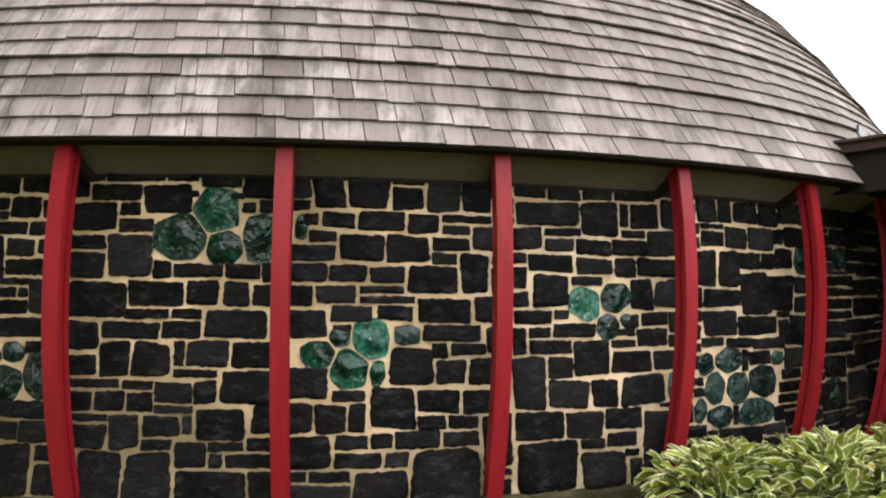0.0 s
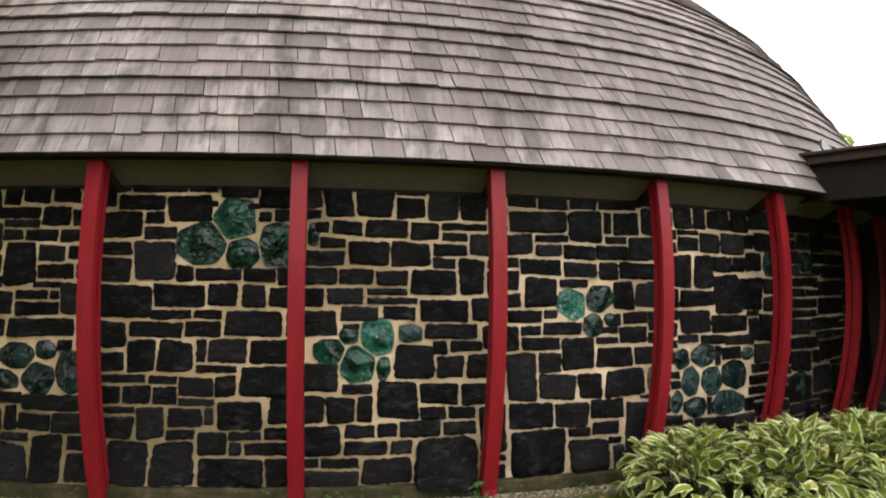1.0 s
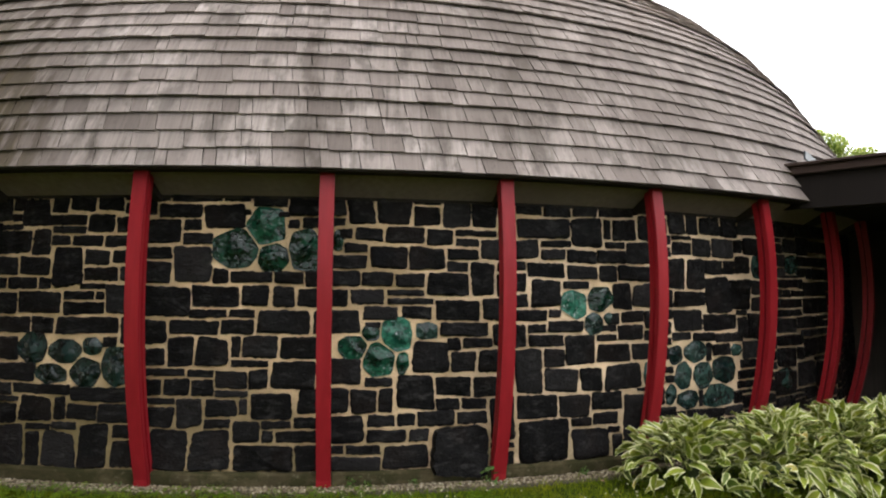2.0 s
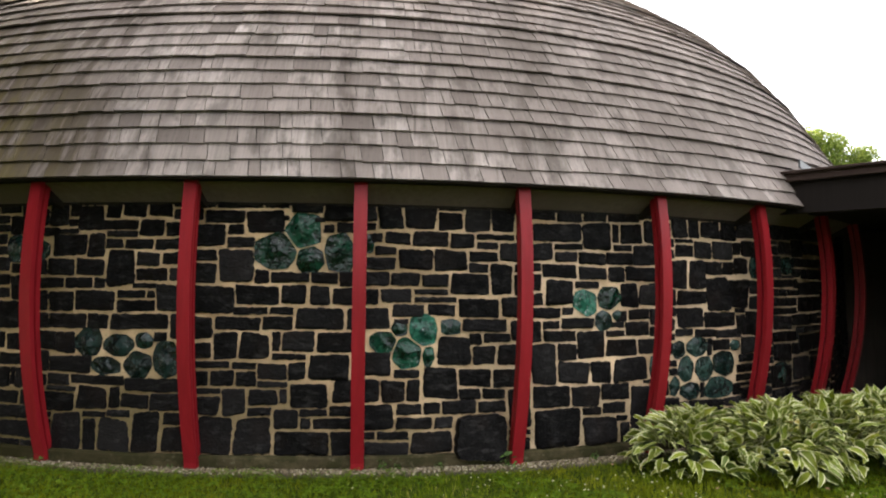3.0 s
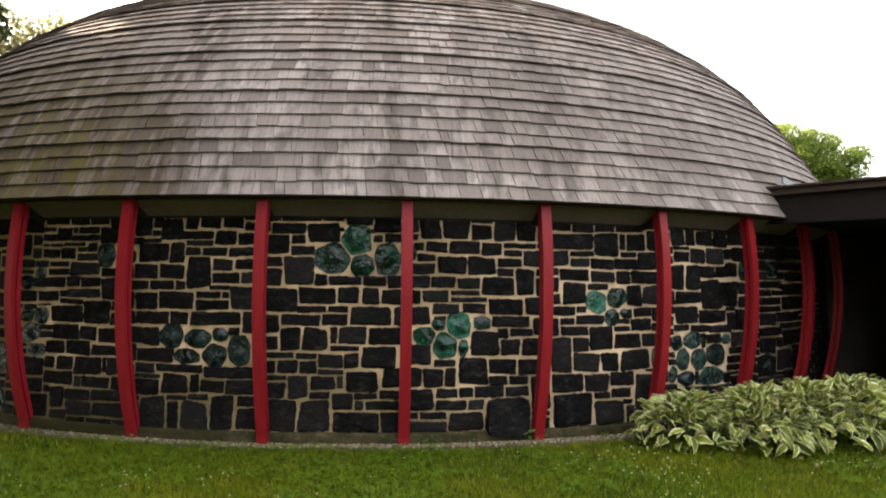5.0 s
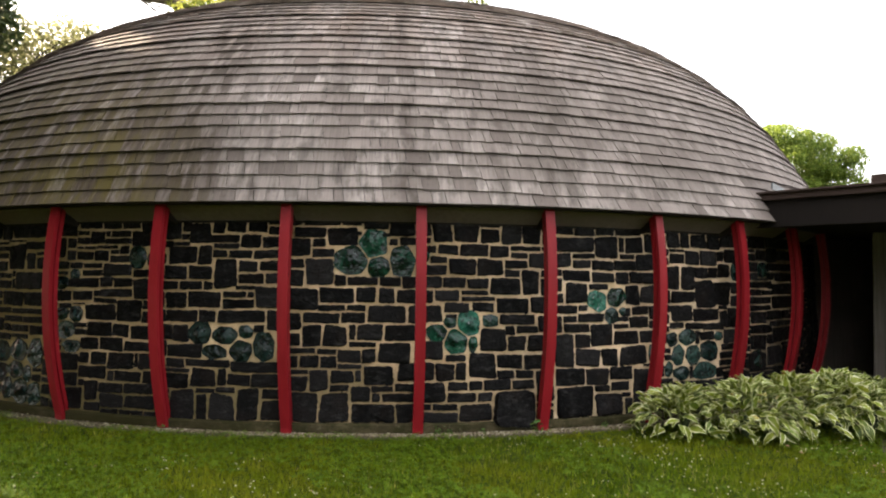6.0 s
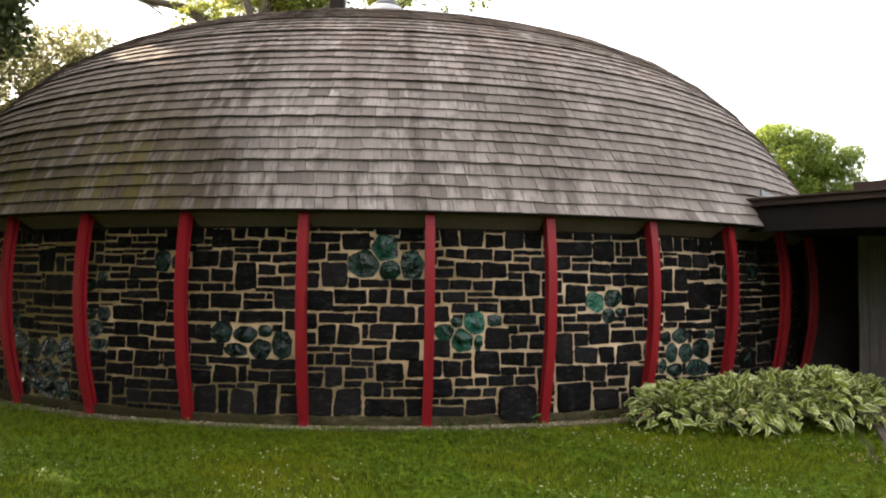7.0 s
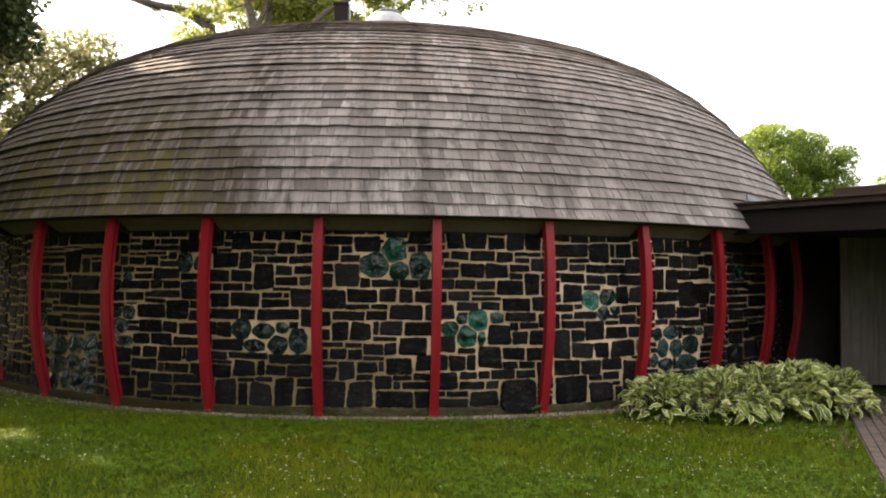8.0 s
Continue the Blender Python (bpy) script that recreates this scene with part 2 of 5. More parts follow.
def pebble_material(name):
    k = Mat(name, 0.8, spec=0.2)
    k.color(k.ramp(k.random(False), [(0.0, (0.06, 0.044, 0.025)), (0.45, (0.15, 0.117, 0.074)), (0.8, (0.27, 0.222, 0.150)), (1.0, (0.48, 0.42, 0.32))]))
    k.bump(k.noise(90.0, 3.0), 0.3, 0.003)
    return k.m


def concrete_material():
    k = Mat("mossy concrete", 0.95, spec=0.15)
    c = k.ramp(k.noise(1.0, 5.0, k.ring(2.0, 6.0), 0.6), [(0.3, (0.024, 0.019, 0.009)), (0.7, (0.090, 0.073, 0.038))])
    c = k.mix(k.math("MULTIPLY", k.grey(k.noise(1.0, 5.0, k.ring(3.2, 4.5), 0.70), 0.43, 0.55), 0.85), c, (0.024, 0.023, 0.008))
    c = k.mix(k.math("MULTIPLY", k.grey(k.noise(22.0, 4.0), 0.60, 0.74), 0.5), c, (0.15, 0.13, 0.085))
    sep = k.node("ShaderNodeSeparateXYZ", Vector=k.pos())
    # Browner and darker towards the left, broken by noise
    left_brown = k.math("MULTIPLY", k.grey(sep.outputs[0], -0.6, -2.6), k.grey(k.noise(1.0, 4.0, k.ring(1.6, 4.0), 0.6), 0.30, 0.46))
    c = k.mix(k.math("MULTIPLY", left_brown, 0.90), c, (0.022, 0.019, 0.005))
    k.color(c)
    k.bump(k.noise(40.0, 5.0), 0.6, 0.01)
    return k.m


def board_material(name, lo, hi, gu=70.0):
    k = Mat(name, 0.85, spec=0.2)
    g = k.noise(1.0, 5.0, k.scaled(k.pos(), (gu, gu, 1.2)), 0.6)
    k.color(k.mix(k.grey(k.noise(1.5, 3.0), 0.3, 0.7), k.ramp(g, [(0.3, lo), (0.7, hi)]), lo))
    k.bump(g, 0.3, 0.004)
    return k.m


STONE, STONE_ONE = stone_material("dark basalt", False), stone_material("dark basalt block", True)
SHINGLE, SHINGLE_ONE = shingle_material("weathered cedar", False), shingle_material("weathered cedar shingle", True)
MORTAR, RED, CONCRETE = mortar_material(), red_paint(), concrete_material()
SLAG_DARK = slag_material("blue-black slag glass", (0.003, 0.007, 0.007), (0.011, 0.026, 0.023), 0.30)
SLAG_TEAL = slag_material("teal slag glass", (0.004, 0.011, 0.010), (0.026, 0.054, 0.044), 0.45)
SLAG_GREEN = slag_material("green slag glass", (0.002, 0.010, 0.006), (0.008, 0.062, 0.034), 0.45)
SLAG_BRIGHT = slag_material("clear emerald slag glass", (0.005, 0.036, 0.023), (0.026, 0.130, 0.084), 1.0)
SOFFIT = board_material("olive soffit board", (0.136, 0.106, 0.090), (0.204, 0.160, 0.138), 20.0)
DARKWOOD = board_material("dark stained wood", (0.014, 0.010, 0.008), (0.024, 0.018, 0.014), 40.0)
ENTRY = board_material("dark brown entrance boards", (0.070, 0.058, 0.050), (0.130, 0.110, 0.094), 24.0)
# Near black: shade below the fascia put into the upright beam's colour
UNDERSIDE = board_material("brown edge boards darkened for shade", (0.0060, 0.0040, 0.0032), (0.0105, 0.0072, 0.0058), 30.0)
FASCIA = board_material("brown fascia paint", (0.034, 0.021, 0.017), (0.052, 0.034, 0.028), 30.0)
FLASHING = plain("grey metal flashing", (0.085, 0.09, 0.098), 0.5, 6.0, 0.2, 0.1, 0.6)
ZINC = plain("pale weathered zinc", (0.30, 0.295, 0.29), 0.55, 6.0, 0.2, 0.1, 0.3)
ROOFING = plain("dark roof felt", (0.04, 0.035, 0.032), 0.9, 10.0, 0.3, 0.4)
PANEL = board_material("grey weathered boards", (0.10, 0.085, 0.072), (0.21, 0.185, 0.165), 30.0)
GROUND = grass_ground()
BLADE = leafy("grass blade", [(0.0, (0.026, 0.058, 0.002)), (0.35, (0.076, 0.134, 0.003)), (0.7, (0.152, 0.212, 0.005)), (0.92, (0.275, 0.298, 0.018)), (1.0, (0.47, 0.39, 0.15))], 0.6, False, 0.3, (0.222, 0.214, 0.010), 0.10)
CLOVER = leafy("clover leaf", [(0.0, (0.046, 0.096, 0.004)), (0.5, (0.098, 0.168, 0.007)), (1.0, (0.175, 0.238, 0.014))], 0.55, False, 0.2, None, 0.12)
PETAL = plain("clover flower white", (0.40, 0.38, 0.22), 0.8, 40.0, 0.25)
PEBBLE = pebble_material("pale pebble")
PATH = plain("brown brick paving", (0.094, 0.066, 0.054), 0.9, 5.0, 0.3, 0.4)
BARK = plain("tree bark", (0.07, 0.055, 0.042), 0.95, 8.0, 0.4, 0.8)
BARK_DARK = plain("dark tree bark", (0.035, 0.027, 0.02), 0.95, 8.0, 0.4, 0.8)
LEAF = leafy("bright tree leaf", [(0.0, (0.085, 0.140, 0.022)), (0.5, (0.170, 0.235, 0.040)), (1.0, (0.330, 0.380, 0.075))], 0.5, False, 0.6)
# Sunlight put into the colour: brighter, yellower leaves behind the dome
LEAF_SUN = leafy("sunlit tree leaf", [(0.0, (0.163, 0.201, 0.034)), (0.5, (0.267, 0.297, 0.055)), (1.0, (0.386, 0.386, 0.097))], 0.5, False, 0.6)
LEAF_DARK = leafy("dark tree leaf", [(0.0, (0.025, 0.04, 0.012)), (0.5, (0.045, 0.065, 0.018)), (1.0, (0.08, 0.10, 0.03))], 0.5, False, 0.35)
LEAF_FAR = leafy("olive tree leaf", [(0.0, (0.143, 0.149, 0.066)), (0.5, (0.209, 0.209, 0.099)), (1.0, (0.286, 0.275, 0.138))], 0.5, False, 0.7)
HOSTA = leafy("hosta leaf green", [(0.0, (0.036, 0.060, 0.007)), (0.45, (0.112, 0.156, 0.012)), (0.85, (0.226, 0.272, 0.024)), (0.97, (0.34, 0.35, 0.045)), (1.0, (0.48, 0.33, 0.10))], 0.38, True, 0.12)
CREAM = leafy("hosta leaf margin", [(0.0, (0.42, 0.45, 0.17)), (0.5, (0.66, 0.66, 0.36)), (1.0, (0.88, 0.85, 0.60))], 0.40, True, 0.10)


# ---- small builders ----
def mesh_of(name, verts, faces, mats, index=None, smooth=False):
    me = bpy.data.meshes.new(name)
    me.from_pydata([tuple(v) for v in verts], [], faces)
    for m in mats if isinstance(mats, (list, tuple)) else [mats]:
        me.materials.append(m)
    if index is not None:
        me.polygons.foreach_set("material_index", index)
    if smooth:
        me.polygons.foreach_set("use_smooth", [True] * len(me.polygons))
    me.update()
    return me


def part(name, mesh, parent=None, label="", kind=""):
    """Links a mesh (or a bmesh and its material) as one object, under a thing or a part."""
    ob = new(name, mesh)
    ob.parent = parent
    return tagged(ob, label=label, kind=kind)


def bm_mesh(name, bm, mat, smooth=False):
    me = bpy.data.meshes.new(name)
    bm.normal_update()
    bm.to_mesh(me)
    bm.free()
    for m in mat if isinstance(mat, (list, tuple)) else [mat]:
        me.materials.append(m)
    if smooth:
        me.polygons.foreach_set("use_smooth", [True] * len(me.polygons))
    return me


def box(bm, cx, cy, cz, sx, sy, sz, m=None, bevel=0.0):
    made = bmesh.ops.create_cube(bm, size=1.0, matrix=(m or Matrix()) @ Matrix.LocRotScale((cx, cy, cz), None, (sx, sy, sz)))
    if bevel:
        es = list({e for v in made["verts"] for e in v.link_edges})
        bmesh.ops.bevel(bm, geom=es, offset=bevel, segments=2, affect="EDGES", profile=0.6)


def ring_pt(az, r, z):
    a = radians(az)
    return (r * math.sin(a), -r * math.cos(a), z)


def revolve(profile, az0, az1, n, close):
    """Verts and faces of a closed (r, z) profile turned from az0 to az1."""
    full = az1 - az0 >= 359.9
    cols = n if full else n + 1
    p = len(profile)
    verts = [ring_pt(az0 + (az1 - az0) * i / n, r, z) for i in range(cols) for r, z in profile]
    faces = []
    last = p if close else p - 1
    for i in range(n):
        a, b = i * p, ((i + 1) % cols) * p
        for j in range(last):
            k = (j + 1) % p
            faces.append((a + j, b + j, b + k, a + k))
    if not full and close:
        faces.append(tuple(range(p))[::-1])
        faces.append(tuple(range((cols - 1) * p, cols * p)))
    return verts, faces


# ---- the dome's curves ----
EAVE_Z = 2.45
ROOF_A, ROOF_B, ROOF_C, ROOF_N = 10.083, 12.125, -5.4555, 3.463


def roof_r(z):
    return ROOF_A * max(0.0, 1 - ((z - ROOF_C) / ROOF_B) ** ROOF_N) ** (1 / ROOF_N)


_z = np.linspace(EAVE_Z, ROOF_C + ROOF_B - 1e-6, 6000)
_r = np.array([roof_r(v) for v in _z])
_s = np.concatenate([[0], np.cumsum(np.hypot(np.diff(_z), np.diff(_r)))])


def roof_at(s):
    """Radius, height and outward normal (in r, z) at s metres up the slope from the eave."""
    i = min(max(int(np.searchsorted(_s, s)), 1), len(_s) - 1)
    r, z = float(np.interp(s, _s, _r)), float(np.interp(s, _s, _z))
    dr, dz = _r[i] - _r[i - 1], _z[i] - _z[i - 1]
    d = math.hypot(dr, dz)
    return r, z, dz / d, -dr / d


def roof_shift(z):
    """The dome's crown stands a little off the wall's axis."""
    return -0.19 * min(1.0, max(0.0, (z - EAVE_Z) / 1.2))


def wall_r(z):
    return 9.035 - 0.036 * z


POST_AZ, POST_STEP, POST_N = 3.78, 9.0, 40
POST_TOP = 2.445


def post_r(z):
    """Front face of a bowed post."""
    u = (POST_TOP - z) / POST_TOP
    return 9.272 - 0.150 * u + 0.150 * 4 * u * (1 - u)


# ---- ground ----
gv, gf = [], []
rings = [0.0, 6, 9.0, 9.5, 10.5, 12, 14, 17, 22, 30, 60, 150, 500, 2500]
for i, r in enumerate(rings):
    for j in range(72):
        a = j * 5
        z = 0.0 if r < 9.6 else 0.012 * math.sin(a * 0.31 + r) - (0.02 if r > 9.6 else 0)
        gv.append(ring_pt(a, max(r, 0.01), z - 0.048))
for i in range(len(rings) - 1):
    for j in range(72):
        k = (j + 1) % 72
        gf.append((i * 72 + j, i * 72 + k, (i + 1) * 72 + k, (i + 1) * 72 + j))
ground = tagged(part("ground", mesh_of("ground", gv, gf, GROUND, smooth=True)), "mown green lawn with clover patches", "lawn", kind="structure")

# ---- round wall ----
WALL_TOP, WALL_FOOT = 2.34, 0.075
v, f = revolve([(wall_r(0.0), 0.0), (wall_r(WALL_TOP), WALL_TOP), (8.6, WALL_TOP), (8.65, 0.0)], 0, 360, 240, True)
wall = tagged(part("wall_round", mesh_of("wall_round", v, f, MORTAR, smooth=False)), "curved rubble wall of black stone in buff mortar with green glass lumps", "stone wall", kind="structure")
v, f = revolve([(9.0, -0.08), (9.085, -0.08), (9.082, 0.055), (9.06, 0.076), (9.0, 0.078)], 0, 360, 240, True)
tagged(part("foundation", mesh_of("foundation", v, f, CONCRETE)), "low mossy concrete footing under the stone wall", "footing", kind="structure")


CELL_U, CELL_V = 0.02, 0.037


def ashlar(seed, length, height, taken):
    """Random coursed rubble: rectangles (u, v, w, h) that fill a strip; taken: places already built."""
    rnd = random.Random(seed)
    nu, nv = int(length / CELL_U), int(height / CELL_V)
    occ = np.zeros((nv, nu), bool)
    for u0, v0, u1, v1 in taken:
        occ[max(0, round(v0 / CELL_V)):round(v1 / CELL_V), max(0, round(u0 / CELL_U)):round(u1 / CELL_U)] = True
    out = []
    for j in range(nv):
        i = 0
        while i < nu:
            if occ[j, i]:
                i += 1
                continue
            free = 1
            while i + free < nu and not occ[j, i + free] and free < 30:
                free += 1
            kind = rnd.random()
            if j < 5 and kind < 0.5:
                w, ch = rnd.uniform(0.20, 0.36), rnd.choice((5, 6, 7))
            elif kind < 0.28:
                w, ch = rnd.uniform(0.18, 0.36), 2
            elif kind < 0.72:
                w, ch = rnd.uniform(0.15, 0.30), rnd.choice((3, 4, 4))
            elif kind < 0.92:
                w, ch = rnd.uniform(0.18, 0.34), rnd.choice((4, 5, 6))
            else:
                w, ch = rnd.uniform(0.07, 0.12), rnd.choice((3, 4))
            cw = min(max(3, round(w / CELL_U)), free)
            if free - cw < 4:
                cw = free if free <= 18 else free // 2
            if cw <= 4:
                ch = max(ch, rnd.choice((3, 4, 5)))
            if nv - j - ch < 2:
                ch = nv - j
            k = 1
            while k < ch and j + k < nv and not occ[j + k, i:i + cw].any():
                k += 1
            ch = k
            occ[j:j + ch, i:i + cw] = True
            if cw * CELL_U > 0.035 and ch > 0:
                out.append((i * CELL_U, j * CELL_V, cw * CELL_U, ch * CELL_V))
            i += cw
    return out


def warp(u, v, k):
    """Slow waviness of the joints."""
    a = noise.noise((u * 3.1, v * 3.1, 3.1))
    b = noise.noise((u * 3.1, v * 3.1, 9.7))
    return u + k * a, v + k * b


def outline(rnd, a, b, soft, pitch=0.032):
    """A rough block outline with half sizes a, b and clipped corners; soft: how much rounder they are."""
    m = min(a, b)
    corners = []
    for sx, sy in ((1, 1), (-1, 1), (-1, -1), (1, -1)):
        cx, cy = (rnd.uniform(0.08, 0.44) + soft) * m, (rnd.uniform(0.08, 0.44) + soft) * m
        jx, jy = rnd.uniform(-0.16, 0.10) * m, rnd.uniform(-0.16, 0.10) * m
        p1 = (sx * (a + jx), sy * (b + jy - cy))
        pm = (sx * (a + jx - 0.26 * cx), sy * (b + jy - 0.26 * cy))
        p2 = (sx * (a + jx - cx), sy * (b + jy))
        corners.append([p1, pm, p2] if sx * sy > 0 else [p2, pm, p1])
    pts = []
    for i, c in enumerate(corners):
        pts += c
        (x0, y0), (x1, y1) = c[-1], corners[(i + 1) % 4][0]
        k = 2 + int(math.hypot(x1 - x0, y1 - y0) / pitch)
        for j in range(1, k):
            t = (j + rnd.uniform(-0.2, 0.2)) / k
            d = rnd.uniform(-0.0055, 0.0055) + rnd.uniform(-0.03, 0.03) * m
            ex, ey = x0 + (x1 - x0) * t, y0 + (y1 - y0) * t
            if i % 2 == 0:
                ey += d * (1 if ey > 0 else -1)
            else:
                ex += d * (1 if ex > 0 else -1)
            pts.append((ex, ey))
    return pts


def stone_mesh(rnd, u, v, w, h, joint, wave, proud=0.0, soft=0.0, coarse=False):
    """A rough block set in the wall: ragged outline, chamfered and uneven split face, on the curved wall."""
    cu, cv = u + w / 2, v + h / 2
    a, b = max(0.012, w / 2 - joint), max(0.010, h / 2 - joint)
    rims = outline(rnd, a, b, soft, 0.3 if coarse else 0.032)
    n = len(rims)
    depth = rnd.uniform(0.008, 0.022) + proud
    cham = min(0.014, 0.3 * min(a, b))
    seed, tx, ty = rnd.uniform(0, 99), rnd.gauss(0, 0.05), rnd.gauss(0, 0.07)
    verts = []
    steps = (1.0, 1.0, 0.0, 0.0) if coarse else (1.0, 1.0, 0.0, 0.62, 0.3, 0.0)
    last = len(steps) - 1
    for k, g0 in enumerate(steps):
        for x, y in (rims if k < last else [(0.0, 0.0)]):
            g = g0 if k != 2 else max(0.68, 1 - cham / max(0.02, math.hypot(x, y)))
            px, py = x * g, y * g
            lump = 0.008 * noise.noise((px * 11 + seed, py * 15, seed)) + 0.004 * noise.noise((px * 30 + seed, py * 45, 0.3)) + tx * px + ty * py
            d = -0.01 if k == 0 else max(0.0045, depth * 0.55) if k == 1 else max(0.006, depth + lump) + 0.004 * (1 - g)
            uu, vv = warp(cu + px, cv + py, wave)
            verts.append(ring_pt(math.degrees(uu / 9.0), wall_r(vv) + d, vv + WALL_FOOT))
    faces = []
    for k in range(last - 1):
        for i in range(n):
            j = (i + 1) % n
            faces.append((k * n + i, k * n + j, (k + 1) * n + j, (k + 1) * n + i))
    for i in range(n):
        faces.append(((last - 1) * n + i, (last - 1) * n + (i + 1) % n, last * n))
    return verts, faces


# Blocks and glass lumps of the bays towards the lawn, in centimetres: along the wall, above the footing, width, height.
BAY_FAR_LEFT_LOW = [(-366, 4, 27, 23), (-335, 5, 21, 5), (-313, 8, 31, 14), (-278, 8, 37, 13), (-337, 13, 19, 20), (-317, 23, 33, 11), (-281, 24, 38, 12), (-381, 28, 31, 14), (-256, 36, 14, 14), (-304, 37, 8, 10), (-295, 37, 36, 11), (-348, 39, 41, 14), (-387, 46, 37, 19), (-303, 52, 32, 15), (-262, 52, 17, 15), (-348, 55, 14, 11), (-331, 56, 23, 12), (-268, 57, 4, 10), (-318, 71, 31, 14), (-345, 73, 24, 12), (-284, 74, 37, 9), (-275, 85, 28, 16)]
BAY_FAR_LEFT_MIDDLE = [(-355, 89, 15, 5), (-299, 89, 20, 13), (-338, 90, 35, 14), (-359, 97, 19, 4), (-262, 104, 14, 12), (-295, 106, 32, 23), (-341, 106, 43, 17), (-386, 118, 21, 5), (-260, 121, 11, 8), (-331, 126, 32, 6), (-402, 128, 35, 12), (-363, 129, 30, 11), (-274, 133, 23, 21), (-330, 134, 7, 6), (-320, 135, 42, 8), (-369, 144, 43, 12), (-323, 145, 17, 9), (-303, 145, 26, 10), (-277, 157, 25, 7), (-348, 159, 25, 5), (-318, 159, 39, 13), (-402, 166, 28, 8)]
BAY_FAR_LEFT_HIGH = [(-371, 166, 19, 7), (-349, 167, 26, 5), (-309, 174, 28, 8), (-333, 175, 21, 13), (-360, 177, 25, 9), (-404, 182, 23, 21), (-307, 184, 8, 5), (-348, 189, 13, 3), (-327, 190, 24, 4), (-378, 192, 14, 10), (-278, 195, 27, 15), (-361, 195, 20, 8), (-318, 196, 34, 5), (-341, 197, 22, 12), (-404, 205, 42, 16), (-309, 205, 26, 5), (-361, 207, 16, 4), (-268, 209, 15, 13), (-321, 213, 23, 8), (-293, 213, 22, 7), (-355, 214, 31, 7)]
BAY_EDGE_LEFT_LOW = [(-435, 85, 27, 9), (-472, 88, 32, 7), (-518, 89, 27, 15), (-447, 98, 37, 8), (-486, 100, 34, 6), (-471, 110, 58, 5), (-510, 110, 32, 6), (-558, 113, 43, 7), (-495, 120, 42, 17), (-449, 120, 45, 16), (-531, 128, 32, 9), (-559, 140, 37, 10), (-469, 142, 54, 18), (-515, 143, 34, 7)]
BAY_EDGE_LEFT_HIGH = [(-560, 154, 62, 4), (-565, 163, 36, 10), (-523, 163, 29, 9), (-485, 166, 32, 30), (-448, 166, 14, 17), (-431, 167, 27, 12), (-564, 179, 73, 6), (-566, 189, 74, 5), (-452, 190, 46, 7), (-529, 196, 36, 4), (-506, 202, 20, 19), (-569, 203, 30, 16), (-534, 204, 24, 16), (-481, 205, 75, 16)]
BAY_LEFT_LOW = [(-219, 1, 29, 31), (-187, 3, 11, 24), (-174, 3, 31, 25), (-141, 4, 25, 31), (-112, 5, 22, 17), (-113, 25, 21, 9), (-189, 29, 21, 5), (-165, 30, 22, 5), (-229, 34, 28, 16), (-196, 35, 30, 20), (-124, 37, 31, 12), (-164, 39, 9, 15), (-152, 39, 25, 11), (-225, 51, 27, 4), (-149, 53, 55, 12), (-226, 56, 21, 9), (-203, 58, 52, 8), (-226, 68, 40, 15), (-244, 68, 16, 18), (-245, 87, 24, 16), (-220, 88, 19, 17), (-124, 97, 12, 7)]
BAY_LEFT_MIDDLE = [(-110, 99, 15, 22), (-246, 106, 16, 14), (-229, 107, 38, 13), (-165, 107, 50, 14), (-189, 108, 21, 11), (-230, 122, 25, 19), (-203, 123, 39, 18), (-123, 124, 26, 24), (-160, 124, 35, 9), (-247, 124, 14, 16), (-161, 135, 27, 7), (-132, 136, 7, 6), (-249, 143, 32, 10), (-215, 144, 27, 9), (-147, 144, 23, 5), (-185, 145, 11, 8), (-173, 146, 27, 31), (-111, 151, 14, 13), (-144, 152, 30, 9), (-234, 155, 28, 15), (-204, 155, 29, 15), (-250, 156, 14, 13)]
BAY_LEFT_HIGH = [(-142, 164, 20, 12), (-119, 166, 22, 11), (-229, 172, 34, 20), (-193, 173, 17, 19), (-127, 179, 30, 10), (-155, 180, 26, 9), (-175, 181, 17, 5), (-173, 190, 27, 6), (-249, 191, 25, 7), (-142, 191, 22, 15), (-117, 191, 20, 12), (-224, 193, 19, 4), (-204, 197, 26, 21), (-179, 197, 35, 9), (-234, 201, 19, 19), (-214, 201, 9, 6), (-176, 208, 15, 13), (-213, 209, 11, 11), (-159, 209, 23, 14), (-134, 209, 21, 12)]
BAY_MID_LEFT_LOW = [(-11, 0, 45, 21), (-78, 3, 27, 29), (-48, 3, 32, 30), (36, 3, 23, 17), (-14, 23, 21, 18), (21, 23, 37, 9), (9, 25, 8, 7), (-59, 34, 19, 23), (-37, 34, 19, 7), (8, 34, 22, 5), (34, 34, 25, 9), (-91, 35, 29, 14), (-1, 42, 34, 21), (-36, 43, 24, 14), (40, 45, 18, 20), (-8, 48, 5, 7), (-92, 52, 28, 5), (-70, 59, 19, 13), (-47, 59, 15, 12), (-27, 59, 24, 4), (-92, 62, 18, 10), (16, 65, 33, 23), (-1, 65, 12, 15)]
BAY_MID_LEFT_MIDDLE = [(-29, 67, 24, 13), (-50, 74, 18, 6), (-91, 75, 36, 6), (-68, 82, 20, 23), (-46, 82, 27, 22), (-16, 83, 28, 5), (-91, 84, 20, 12), (-8, 90, 26, 16), (23, 90, 35, 16), (-17, 92, 7, 12), (-93, 100, 22, 21), (-66, 109, 37, 11), (-25, 109, 25, 11), (3, 110, 41, 18), (49, 110, 9, 19), (-52, 122, 28, 7), (-95, 123, 42, 25), (-19, 123, 18, 6), (-49, 131, 35, 17), (35, 131, 23, 15), (-9, 132, 21, 16), (14, 132, 19, 15), (42, 148, 15, 13)]
